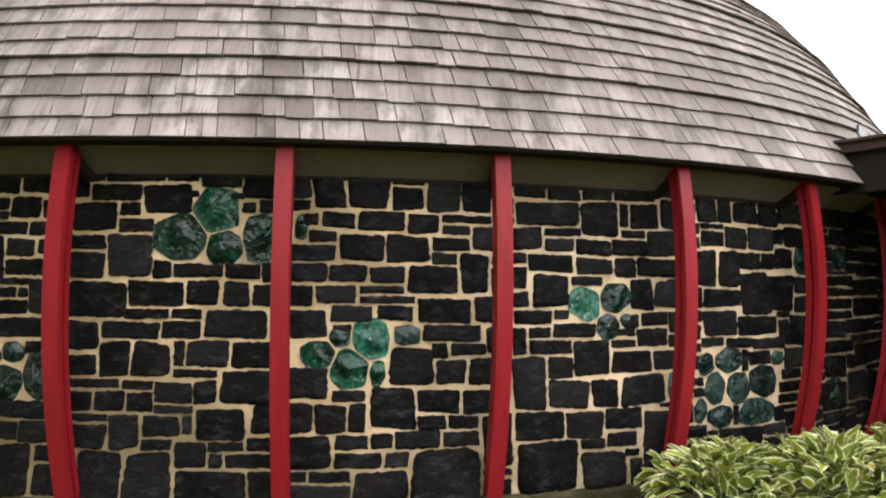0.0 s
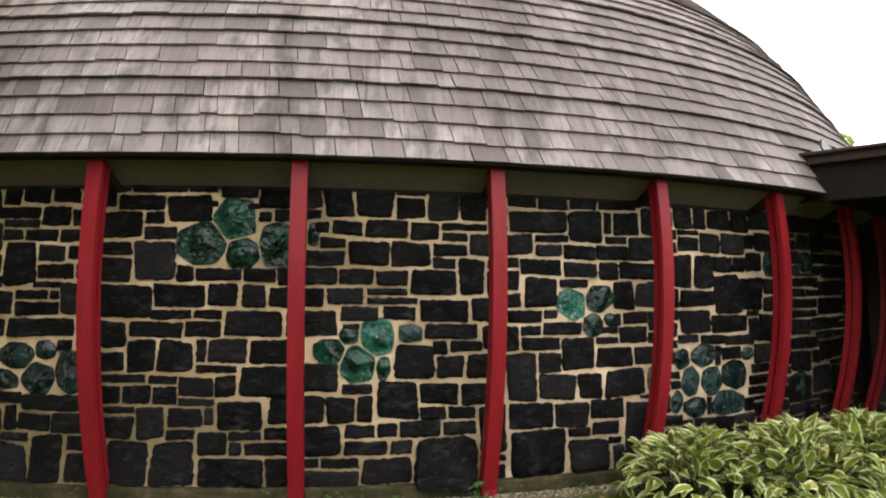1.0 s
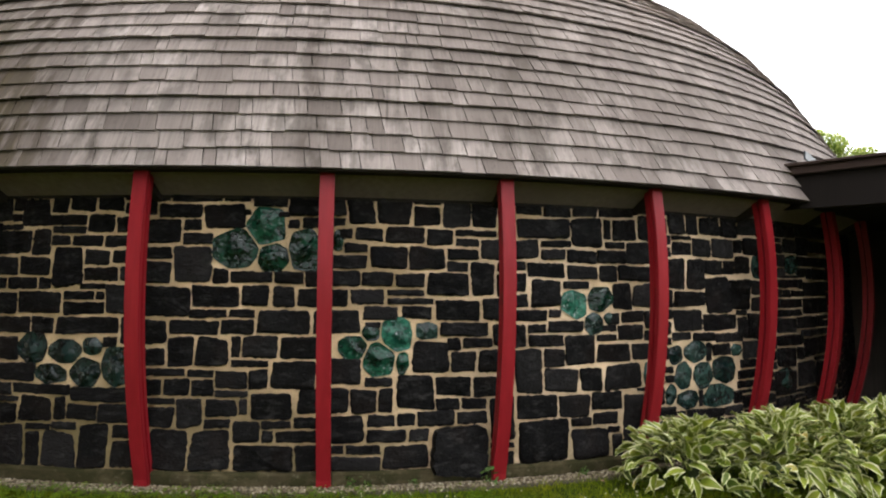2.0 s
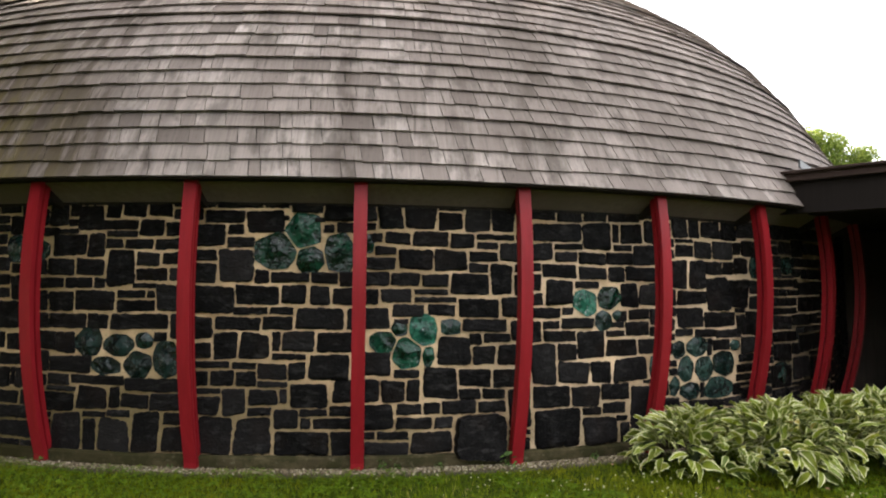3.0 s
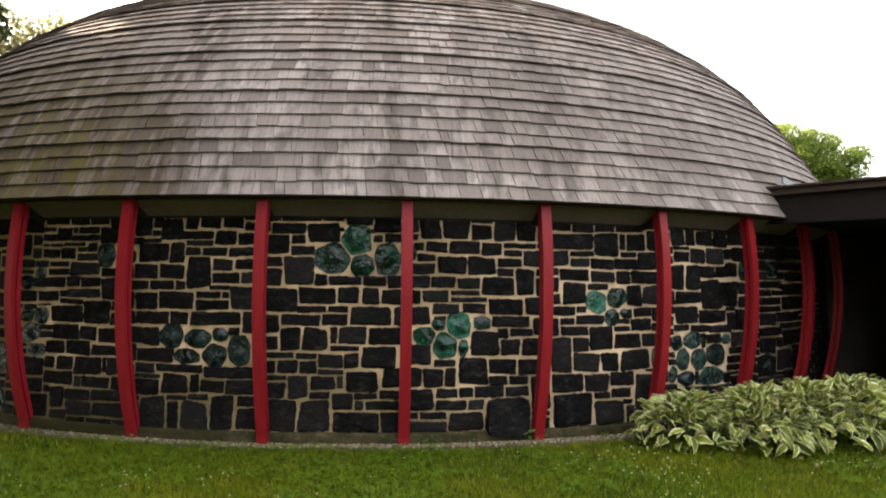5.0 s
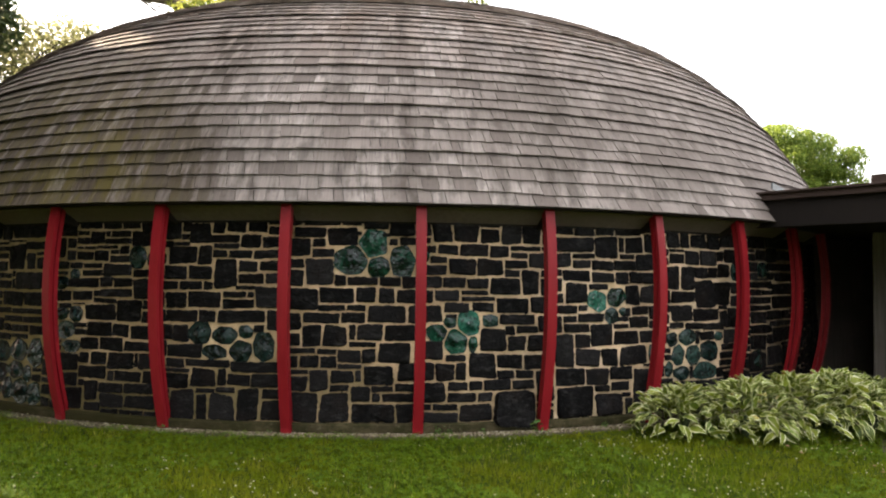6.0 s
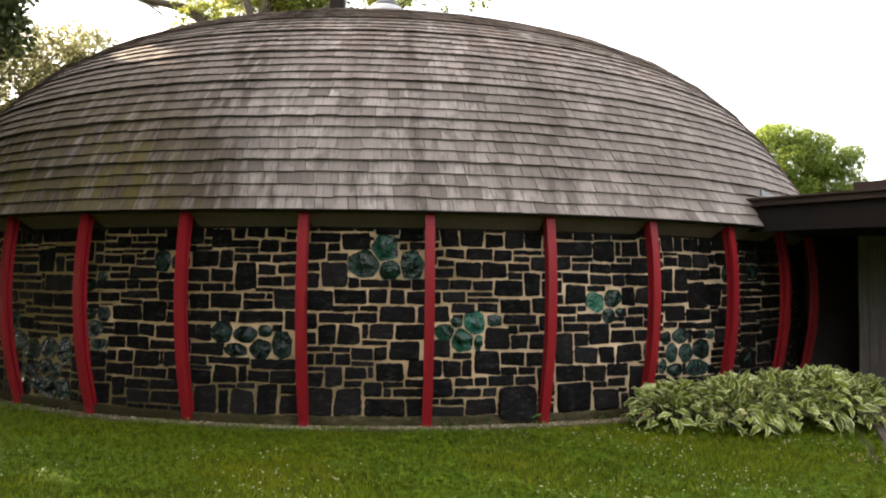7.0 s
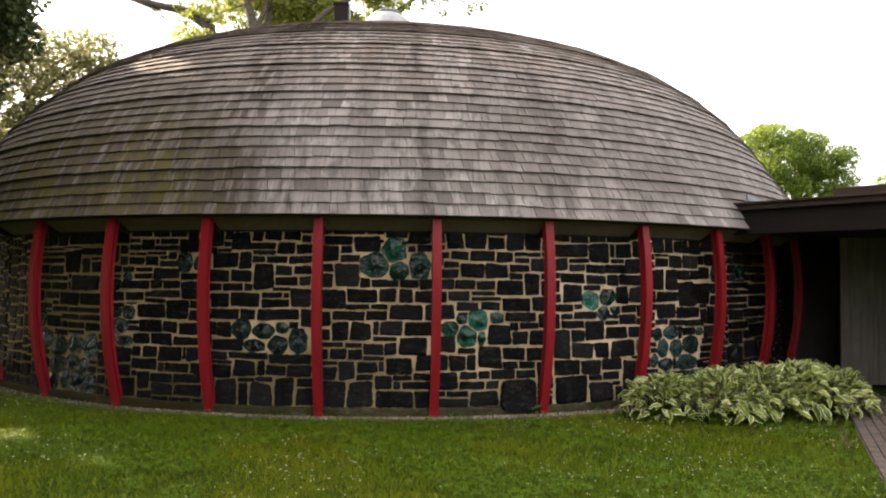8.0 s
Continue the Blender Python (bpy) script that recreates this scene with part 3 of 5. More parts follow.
BAY_MID_LEFT_HIGH = [(-66, 150, 29, 28), (18, 151, 21, 9), (-95, 152, 24, 14), (-33, 152, 10, 9), (-20, 152, 33, 8), (-95, 170, 25, 9), (-60, 181, 25, 10), (-95, 182, 33, 19), (-59, 193, 12, 8), (-42, 195, 33, 20), (27, 198, 7, 5), (37, 198, 20, 5), (-81, 205, 35, 10), (17, 205, 10, 4), (-10, 206, 5, 5), (26, 207, 29, 13), (-95, 209, 12, 10), (-2, 214, 27, 10), (-80, 217, 7, 4), (-69, 217, 37, 3), (-26, 218, 20, 5)]
BAY_MID_RIGHT_LOW = [(61, 0, 42, 11), (107, 0, 33, 19), (78, 13, 25, 6), (61, 15, 12, 4), (195, 21, 22, 35), (61, 23, 29, 21), (93, 23, 31, 8), (127, 23, 14, 8), (118, 34, 14, 8), (133, 34, 31, 12), (93, 35, 23, 8), (167, 35, 24, 10), (79, 46, 21, 19), (149, 47, 19, 9), (60, 48, 17, 17), (171, 48, 22, 8), (102, 49, 11, 16), (115, 50, 32, 24), (182, 57, 34, 16), (150, 58, 29, 16), (92, 67, 21, 7), (59, 69, 29, 21)]
BAY_MID_RIGHT_MIDDLE = [(185, 77, 31, 18), (129, 77, 31, 26), (164, 78, 19, 16), (159, 96, 11, 8), (199, 98, 16, 17), (172, 98, 26, 5), (153, 109, 38, 10), (60, 110, 24, 20), (90, 115, 13, 3), (190, 120, 27, 19), (90, 121, 27, 10), (148, 121, 38, 17), (123, 122, 22, 9), (60, 132, 15, 13), (78, 134, 26, 11), (110, 135, 37, 3), (180, 141, 20, 28), (109, 141, 29, 4), (142, 143, 33, 17), (59, 148, 26, 12), (87, 148, 25, 12), (115, 148, 24, 12)]
BAY_MID_RIGHT_HIGH = [(127, 162, 29, 19), (94, 163, 31, 20), (57, 163, 34, 11), (160, 163, 17, 6), (188, 173, 29, 16), (158, 173, 28, 7), (72, 176, 19, 7), (167, 184, 19, 6), (107, 185, 31, 13), (142, 185, 21, 11), (82, 186, 21, 10), (68, 187, 10, 8), (166, 192, 35, 4), (59, 198, 13, 6), (76, 199, 20, 19), (181, 199, 21, 18), (99, 200, 28, 20), (155, 200, 25, 17), (130, 201, 23, 15), (57, 207, 16, 10), (130, 218, 22, 3)]
BAY_RIGHT_LOW = [(219, 0, 49, 35), (272, 0, 38, 26), (326, 10, 35, 42), (308, 21, 10, 5), (293, 28, 24, 10), (272, 29, 19, 6), (260, 36, 30, 19), (219, 38, 38, 17), (292, 42, 31, 13), (218, 58, 24, 36), (280, 58, 22, 18), (307, 58, 37, 21), (247, 60, 31, 17), (246, 81, 18, 13), (268, 82, 28, 24), (299, 82, 33, 17), (336, 82, 28, 17), (232, 98, 33, 8)]
BAY_RIGHT_MIDDLE = [(352, 101, 13, 7), (322, 102, 27, 12), (298, 102, 21, 5), (251, 109, 31, 10), (232, 110, 14, 6), (303, 110, 16, 6), (351, 114, 14, 14), (309, 116, 12, 10), (326, 117, 24, 11), (219, 119, 30, 9), (253, 123, 9, 6), (317, 130, 20, 22), (338, 132, 28, 20), (234, 133, 29, 21), (265, 148, 26, 5), (270, 156, 30, 12), (302, 156, 19, 11), (322, 156, 44, 12)]
BAY_RIGHT_HIGH = [(232, 157, 35, 14), (270, 170, 29, 12), (332, 171, 35, 19), (301, 171, 30, 11), (219, 173, 22, 16), (244, 175, 22, 6), (244, 184, 29, 5), (273, 186, 34, 23), (309, 186, 21, 5), (222, 192, 48, 17), (308, 193, 6, 16), (318, 194, 24, 16), (345, 194, 22, 21), (248, 212, 24, 8), (221, 213, 23, 7), (304, 213, 35, 8), (275, 214, 25, 8)]
BAY_EDGE_RIGHT_LOW = [(541, 37, 44, 25), (643, 39, 35, 25), (593, 42, 44, 25), (548, 65, 40, 19), (592, 72, 18, 13), (611, 74, 66, 19), (549, 87, 53, 11), (612, 96, 77, 6), (551, 101, 40, 14), (598, 106, 46, 11), (552, 119, 53, 5), (615, 121, 73, 15), (549, 129, 57, 8)]
BAY_EDGE_RIGHT_HIGH = [(567, 140, 13, 6), (587, 140, 25, 6), (617, 141, 68, 14), (551, 151, 48, 7), (628, 160, 65, 11), (600, 163, 19, 8), (610, 174, 85, 10), (604, 188, 28, 16), (569, 189, 28, 14), (638, 192, 59, 11), (552, 207, 43, 14), (602, 210, 93, 11)]
BAY_FAR_RIGHT_LOW = [(476, 50, 23, 5), (477, 58, 29, 8), (481, 70, 23, 7), (486, 79, 34, 15), (443, 97, 41, 8), (496, 98, 26, 25), (414, 98, 26, 8), (477, 99, 14, 20), (385, 101, 21, 5), (427, 108, 46, 15), (387, 109, 35, 19), (432, 125, 32, 35), (504, 127, 19, 13), (467, 130, 34, 28), (389, 133, 40, 12)]
BAY_FAR_RIGHT_HIGH = [(505, 144, 19, 12), (406, 148, 21, 27), (381, 150, 21, 26), (430, 164, 24, 12), (477, 165, 23, 17), (457, 166, 17, 9), (415, 180, 24, 18), (442, 180, 32, 18), (388, 183, 22, 9), (491, 184, 33, 17), (409, 200, 13, 21), (384, 202, 18, 17), (424, 202, 30, 15), (456, 202, 24, 19), (484, 204, 28, 17)]
LUMPS_FAR_LEFT = [(-558, 84, 32, 30), (-544, 58, 40, 26), (-509, 48, 36, 26), (-470, 52, 31, 25), (-436, 47, 25, 32), (-471, 31, 26, 20), (-510, 25, 36, 23), (-443, 27, 15, 19), (-486, 4, 24, 26), (-460, 1, 26, 29), (-431, 1, 21, 25), (-513, 1, 25, 22), (-390, 105, 21, 14), (-368, 104, 20, 17), (-385, 83, 26, 21), (-394, 142, 21, 14), (-369, 153, 14, 12), (-376, 68, 27, 14), (-282, 168, 22, 23), (-257, 169, 22, 18)]
LUMPS_LEFT = [(-200, 84, 26, 23), (-182, 67, 27, 15), (-172, 84, 30, 18), (-150, 65, 25, 23), (-141, 91, 16, 13), (-123, 67, 22, 30), (-33, 164, 35, 29)]
LUMPS_RIGHT = [(-7, 182, 31, 29), (3, 161, 24, 22), (28, 161, 26, 33), (63, 178, 8, 16), (69, 90, 23, 17), (88, 104, 14, 12), (90, 76, 24, 26), (104, 95, 24, 27), (116, 77, 10, 18), (132, 105, 18, 14), (264, 122, 24, 23), (287, 108, 17, 18), (290, 128, 26, 21), (306, 117, 11, 9), (349, 60, 12, 20)]
LUMPS_FAR_RIGHT = [(380, 78, 15, 16), (400, 79, 26, 19), (386, 54, 21, 24), (410, 54, 26, 23), (437, 57, 31, 24), (423, 35, 41, 20), (388, 36, 26, 16), (374, 41, 12, 18), (465, 82, 16, 11), (506, 160, 28, 23), (574, 166, 26, 19), (547, 40, 33, 24)]
BLOCKS = BAY_FAR_LEFT_LOW + BAY_FAR_LEFT_MIDDLE + BAY_FAR_LEFT_HIGH + BAY_EDGE_LEFT_LOW + BAY_EDGE_LEFT_HIGH + BAY_LEFT_LOW + BAY_LEFT_MIDDLE + BAY_LEFT_HIGH + BAY_MID_LEFT_LOW + BAY_MID_LEFT_MIDDLE + BAY_MID_LEFT_HIGH + BAY_MID_RIGHT_LOW + BAY_MID_RIGHT_MIDDLE + BAY_MID_RIGHT_HIGH + BAY_RIGHT_LOW + BAY_RIGHT_MIDDLE + BAY_RIGHT_HIGH + BAY_EDGE_RIGHT_LOW + BAY_EDGE_RIGHT_HIGH + BAY_FAR_RIGHT_LOW + BAY_FAR_RIGHT_HIGH
LUMPS = LUMPS_FAR_LEFT + LUMPS_LEFT + LUMPS_RIGHT + LUMPS_FAR_RIGHT

FRONT = (-700, 720)          # the stretch of wall towards the lawn, centimetres along the wall
JOINT = 2
WALL_H = WALL_TOP - 0.04 - WALL_FOOT


def front_layout(seed):
    """The blocks and lumps of the front, grown to even joints, with smaller stones in what is left between them."""
    rnd = random.Random(seed)
    f0, f1 = FRONT
    nv, nu = int(WALL_H * 100), f1 - f0
    occ = np.zeros((nv, nu), bool)
    for u, v, w, h in LUMPS + [BOULDER]:
        occ[max(0, v):v + h, u - f0:u - f0 + w] = True
    stones = [[u - f0, max(0, v), u - f0 + w, min(nv, v + h)] for u, v, w, h in BLOCKS]
    for a, b, c, d in stones:
        occ[b:d, a:c] = True

    def spread(st, most):
        gone = [0, 0, 0, 0]
        for _ in range(most):
            for side in range(4):
                a, b, c, d = st
                if gone[side] >= most:
                    continue
                if side == 0:
                    x0, x1, y0, y1 = a - 1 - JOINT, a, b - 1, d + 1
                elif side == 1:
                    x0, x1, y0, y1 = c, c + 1 + JOINT, b - 1, d + 1
                elif side == 2:
                    x0, x1, y0, y1 = a - 1, c + 1, b - 1 - JOINT, b
                else:
                    x0, x1, y0, y1 = a - 1, c + 1, d, d + 1 + JOINT
                if (side == 2 and b < 1) or (side == 3 and d >= nv) or x0 < 0 or x1 > nu:
                    continue
                if occ[max(0, y0):min(nv, y1), x0:x1].any() and (side < 2 or occ[max(0, y0):min(nv, y1), x0 + 1:x1 - 1].any()):
                    if side > 1 or occ[max(0, y0) + 1:max(1, min(nv, y1) - 1), x0:x1].any():
                        continue
                st[side if side == 0 else (2, 1, 3)[side - 1]] += (-1, 1, -1, 1)[side]
                gone[side] += 1
                a, b, c, d = st
                occ[b:d, a:c] = True

    for st in stones:
        spread(st, 1)
    shut = occ.copy()
    for k in range(1, JOINT + 1):
        shut[:, k:] |= occ[:, :-k]
        shut[:, :-k] |= occ[:, k:]
    base = shut.copy()
    for k in range(1, JOINT + 1):
        shut[k:] |= base[:-k]
        shut[:-k] |= base[k:]
    extra = []
    for j in range(nv):
        i = 0
        while i < nu:
            if shut[j, i]:
                i += 1
                continue
            wmax, hmax = rnd.choice(((36, 7), (27, 13), (24, 16), (34, 19), (15, 12), (30, 10)))
            best, w, h = None, wmax, 0
            while h < hmax and j + h < nv and w > 2:
                run = shut[j + h, i:i + w]
                hit = np.flatnonzero(run)
                w = min(int(hit[0]) if len(hit) else len(run), w)
                h += 1
                if w > 2 and (best is None or w * h > best[0] * best[1]):
                    best = (w, h)
            if best and min(best) >= 3 and best[0] * best[1] >= 30 and best[1] < 2.4 * best[0]:
                w, h = best
                extra.append([i, j, i + w, j + h])
                occ[j:j + h, i:i + w] = True
                shut[max(0, j - JOINT):j + h + JOINT, max(0, i - JOINT):i + w + JOINT] = True
                i += w
            else:
                i += 1
    kept = []
    for st in extra:
        mid, w, h = (st[0] + st[2]) / 2 + f0, st[2] - st[0], st[3] - st[1]
        near = abs((mid - 59.4 + 70.7) % 141.4 - 70.7)        # distance from the nearest post
        if near < 16 and w < 9 and h < 12:
            occ[st[1]:st[3], st[0]:st[2]] = False
        else:
            kept.append(st)
    extra = kept
    for st in extra:
        spread(st, 6)
    for st in stones:
        spread(st, 2 if st[0] + f0 < 200 else 1)
    return [((a + f0) / 100, b / 100, (c - a) / 100, (d - b) / 100) for a, b, c, d in stones + extra]


BOULDER = (145, -6, 49, 40)
U0 = -math.pi * 9.0
back = [(FRONT[0] / 100 - U0, -1.0, FRONT[1] / 100 - U0, 4.0)]
lay = [(u, v, w, h, -0.0012 if u > -3.6 else 0.004, 0.006) for u, v, w, h in front_layout(12)]
lay += [(u + U0, v, w, h, 0.0075, 0.012) for u, v, w, h in ashlar(5, 2 * math.pi * 9.0, WALL_H, back)]
srnd = random.Random(8)
jv, jf = [], []
singles, lumps = [], []
for u, v, w, h, joint, wave in lay:
    vs, fs = stone_mesh(srnd, u, v, w, h, joint, wave, coarse=joint > 0.005)
    if -0.1 < u + w / 2 < 3.6 and len(singles) < 299:
        singles.append(mesh_of("stone", vs, fs, STONE_ONE, smooth=True))
    else:
        o = len(jv)
        jv += vs
        jf += [tuple(i + o for i in q) for q in fs]
part("rubble_stones", mesh_of("rubble_stones", jv, jf, STONE), wall, "black rubble stones", kind="stuff")
vs, fs = stone_mesh(srnd, *(q / 100 for q in BOULDER), 0.0, 0.004, 0.07, 0.16)
singles.append(mesh_of("stone", vs, fs, STONE_ONE))


def lump_mesh(rnd, i):
    """A broken lump of glass: an angular outline fitted between its neighbours, and a face of many fracture planes."""
    u, v, w, h = LUMPS[i]
    cu, cv, a, b = u + w / 2, v + h / 2, w * 0.56, h * 0.56
    n, ph = rnd.choice((6, 7, 7, 8)), rnd.uniform(0, 6)
    poly = []
    for k in range(n):
        t = ph + 2 * math.pi * (k + rnd.uniform(-0.25, 0.25)) / n
        q = (abs(math.cos(t)) ** 3.2 + abs(math.sin(t)) ** 3.2) ** (-1 / 3.2) * rnd.uniform(0.97, 1.09)
        poly.append((a * math.cos(t) * q, b * math.sin(t) * q))
    for k, (u2, v2, w2, h2) in enumerate(LUMPS):
        dx, dy = u2 + w2 / 2 - cu, v2 + h2 / 2 - cv
        dist = math.hypot(dx, dy)
        if k == i or dist > 60:
            continue
        r1, r2 = w * abs(dx) / dist + h * abs(dy) / dist, w2 * abs(dx) / dist + h2 * abs(dy) / dist
        cut = dist * r1 / (r1 + r2) - 0.6
        nx, ny = dx / dist, dy / dist
        kept = []
        for m in range(len(poly)):
            p, q = poly[m], poly[(m + 1) % len(poly)]
            dp, dq = p[0] * nx + p[1] * ny - cut, q[0] * nx + q[1] * ny - cut
            if dp <= 0:
                kept.append(p)
            if dp * dq < 0:
                s = dp / (dp - dq)
                kept.append((p[0] + (q[0] - p[0]) * s, p[1] + (q[1] - p[1]) * s))
        if len(kept) > 2:
            poly = kept
    rim, per = [], 32
    for k in range(per):
        t = 2 * math.pi * k / per
        c, s = math.cos(t), math.sin(t)
        reach = 99.0
        for m in range(len(poly)):
            (x0, y0), (x1, y1) = poly[m], poly[(m + 1) % len(poly)]
            ex, ey = x1 - x0, y1 - y0
            den = c * ey - s * ex
            if abs(den) > 1e-9:
                r = (x0 * ey - y0 * ex) / den
                g = (c * y0 - s * x0) / -den if abs(den) > 1e-9 else -1
                if r > 0 and -0.001 <= g <= 1.001:
                    reach = min(reach, r)
        if reach > 90:
            reach = min(a, b)
        rim.append((c * reach, s * reach))
    rim = [tuple(0.84 * rim[k][m] + 0.08 * (rim[k - 1][m] + rim[(k + 1) % per][m]) for m in (0, 1)) for k in range(per)]
    deep = rnd.uniform(2.2, 4.2)
    planes = []
    for k in range(10):
        t, sl = rnd.uniform(0, 6.28), rnd.uniform(0.05, 0.75)
        reach = rnd.uniform(0.0, 0.6) * min(a, b)
        planes.append((math.cos(t) * sl, math.sin(t) * sl, deep * rnd.uniform(0.8, 1.1) + sl * reach))

    def face(x, y, f):
        d = min(e - nx * x - ny * y for nx, ny, e in planes)
        return max(0.5, d) * (1 - f ** 7) + 0.7 * f ** 7 + 0.35 * noise.noise((x * 0.35 + i * 7, y * 0.35, 0.5))

    verts, faces = [], []
    rings = (1.0, 1.0, 0.9, 0.74, 0.56, 0.36, 0.18)
    for k, f in enumerate(rings):
        for x, y in rim:
            px, py = x * f, y * f
            d = -1.5 if k == 0 else face(px, py, f)
            vv = (cv + py) / 100
            verts.append(ring_pt(math.degrees((cu + px) / 900), wall_r(vv) + d / 100, vv + WALL_FOOT))
    verts.append(ring_pt(math.degrees(cu / 900), wall_r(cv / 100) + face(0, 0, 0) / 100, cv / 100 + WALL_FOOT))
    for k in range(len(rings) - 1):
        for m in range(per):
            m2 = (m + 1) % per
            faces.append((k * per + m, k * per + m2, (k + 1) * per + m2, (k + 1) * per + m))
    for m in range(per):
        faces.append(((len(rings) - 1) * per + m, (len(rings) - 1) * per + (m + 1) % per, len(rings) * per))
    return verts, faces


for i, (u, v, w, h) in enumerate(LUMPS):
    vs, fs = lump_mesh(srnd, i)
    glass = SLAG_DARK
    if (u, v) in ((104, 95), (264, 122)):
        glass = SLAG_BRIGHT
    elif -40 < u < 130 or u == 290:
        glass = SLAG_GREEN
    elif u > 340 or (w < 20 and u > -200):
        glass = SLAG_TEAL
    lumps.append((mesh_of("glass_lump", vs, fs, glass), "clear emerald glass lump" if glass is SLAG_BRIGHT else "green slag glass lump" if glass is SLAG_GREEN else "dark blue-green slag glass lump"))

# ---- posts, joists, soffit, eave ----
def post_mesh(w, r_in, r_out, name):
    n = 24
    verts, faces = [], []
    for i in range(n + 1):
        z = -0.08 + (POST_TOP + 0.10) * i / n
        r = post_r(max(0.0, min(z, POST_TOP)))
        for x, y in ((-w / 2, -(r + r_out)), (w / 2, -(r + r_out)), (w / 2, -(r + r_in)), (-w / 2, -(r + r_in))):
            verts.append((x, y, z))
    for i in range(n):
        for j in range(4):
            k = (j + 1) % 4
            faces.append((i * 4 + j, i * 4 + k, i * 4 + 4 + k, i * 4 + 4 + j))
    faces += [(3, 2, 1, 0), tuple(n * 4 + i for i in range(4))]
    bm = bmesh.new()
    me = mesh_of(name, verts, faces, RED)
    bm.from_mesh(me)
    bpy.data.meshes.remove(me)
    long = [e for e in bm.edges if abs(e.verts[0].co.z - e.verts[1].co.z) > 0.05]
    bmesh.ops.bevel(bm, geom=long, offset=0.005, segments=2, affect="EDGES")
    return bm_mesh(name, bm, RED, smooth=False)


post = tagged(new("post"), "bowed red painted wooden post in front of the stone wall", "post", "red posts round the dome")
part("front_board", post_mesh(0.115, -0.050, 0.0, "front_board"), post)
part("spacer", post_mesh(0.060, -0.068, -0.052, "spacer"), post)
part("back_board", post_mesh(0.105, -0.122, -0.070, "back_board"), post)
post.matrix_world = pose(0, 0, 0, 0, 0, POST_AZ - 9 * POST_STEP)
bm = bmesh.new()
box(bm, 0, -9.085, 2.335, 0.06, 0.30, 0.10, Matrix.Translation((0, -9.085, 2.335)) @ Matrix.Rotation(radians(-20), 4, "X") @ Matrix.Translation((0, 9.085, -2.335)), bevel=0.006)
joist = tagged(part("joist", bm_mesh("joist", bm, DARKWOOD)), "dark wooden bracket between post and wall", "bracket", "dark brackets under the eave")
joist.matrix_world = pose(0, 0, 0, 0, 0, POST_AZ - 9 * POST_STEP)
for i in range(1, POST_N):
    if 14 < i < 21:                      # the entrance joins the dome here
        continue
    m = pose(0, 0, 0, 0, 0, POST_AZ + (i - 9) * POST_STEP)
    copy_thing(post, m)
    copy_thing(joist, m)

v, f = revolve([(9.21, 2.432), (9.21, 2.447), (8.8, 2.36), (8.8, 2.285), (8.955, 2.285)], 0, 360, 200, True)
tagged(part("soffit", mesh_of("soffit", v, f, SOFFIT)), "olive painted boarded soffit under the eave", "soffit", kind="structure")
v, f = revolve([(wall_r(2.3) + 0.022, 2.270), (wall_r(2.3) + 0.022, 2.298), (8.8, 2.298), (8.8, 2.270)], 0, 360, 200, True)
tagged(part("wall_plate", mesh_of("wall_plate", v, f, DARKWOOD)), "dark timber plate on top of the wall", "beam", kind="structure")

v, f = revolve([(9.20, 2.448), (9.375, 2.448), (9.375, 2.462), (9.20, 2.462)], 0, 360, 200, True)
tagged(part("eave_board", mesh_of("eave_board", v, f, DARKWOOD)), "dark board under the lowest shingles", "eave", kind="structure")

# ---- roof ----
prof = [(roof_at(s)[0] - 0.02, roof_at(s)[1]) for s in np.linspace(0.0, _s[-1] - 0.4, 60)]
v, f = revolve(prof, 0, 360, 160, False)
v = [(x + roof_shift(z), y, z) for x, y, z in v]
roof = tagged(part("roof", mesh_of("roof", v, f, ROOFING, smooth=True)), "domed roof of weathered grey cedar shingles", "roof", kind="structure")


def shingle_box(az, s, w, length, lift, thick, skew):
    """Eight corners of a wedge-shaped shingle whose butt lies at s."""
    out = []
    for ds, base in ((0.0, lift), (length, 0.002)):
        r, z, nr, nz = roof_at(s + ds + (skew if ds == 0 else 0))
        for q in (base, base + thick * (1.0 if ds == 0 else 0.3)):
            for e in (-1, 1):
                a = az + math.degrees(e * w / 2 / max(r, 0.3))
                x, y, zz = ring_pt(a, r + nr * q, z + nz * q)
                out.append((x + roof_shift(zz), y, zz))
    return out


BOX_FACES = [(0, 1, 3, 2), (4, 6, 7, 5), (2, 3, 7, 6), (0, 4, 5, 1), (0, 2, 6, 4), (1, 5, 7, 3)]
EXPOSE = 0.1625
rnd = random.Random(21)
jv, jf = [], []
course = 0
single_shingles = []
while True:
    s = course * EXPOSE
    if s > _s[-1] - 0.75:
        break
    r = roof_at(s)[0]
    bold = course % 4 == 0
    az = 180 + rnd.uniform(0, 2)
    end = az + 360
    rnd.random()
    while az < end - 1e-6:
        w = rnd.choice((0.10, 0.13, 0.16, 0.18, 0.21, 0.24, 0.27, 0.31)) * rnd.uniform(0.92, 1.08)
        step = math.degrees(w / r)
        if az + step > end - 0.5:
            step = end - az
            w = radians(step) * r
        mid = az + step / 2
        mid_w = (mid + 180) % 360 - 180
        sag = 0.012 * noise.noise((mid * 0.12, course * 0.7, 2.2)) + rnd.choice((-0.012, -0.006, 0.0, 0.004, 0.008)) * rnd.random()
        c8 = shingle_box(mid_w, s + (0.002 if course else -0.012), w - rnd.uniform(0.004, 0.011), EXPOSE + 0.06, (0.034 if bold else 0.020) + rnd.uniform(0, 0.008), 0.018, sag)
        if course < 20 and -1.0 < mid_w < 19.5 and len(single_shingles) < 300:
            single_shingles.append(c8)
        else:
            o = len(jv)
            jv += c8
            jf += [tuple(i + o for i in q) for q in BOX_FACES]
        az += step
    course += 1
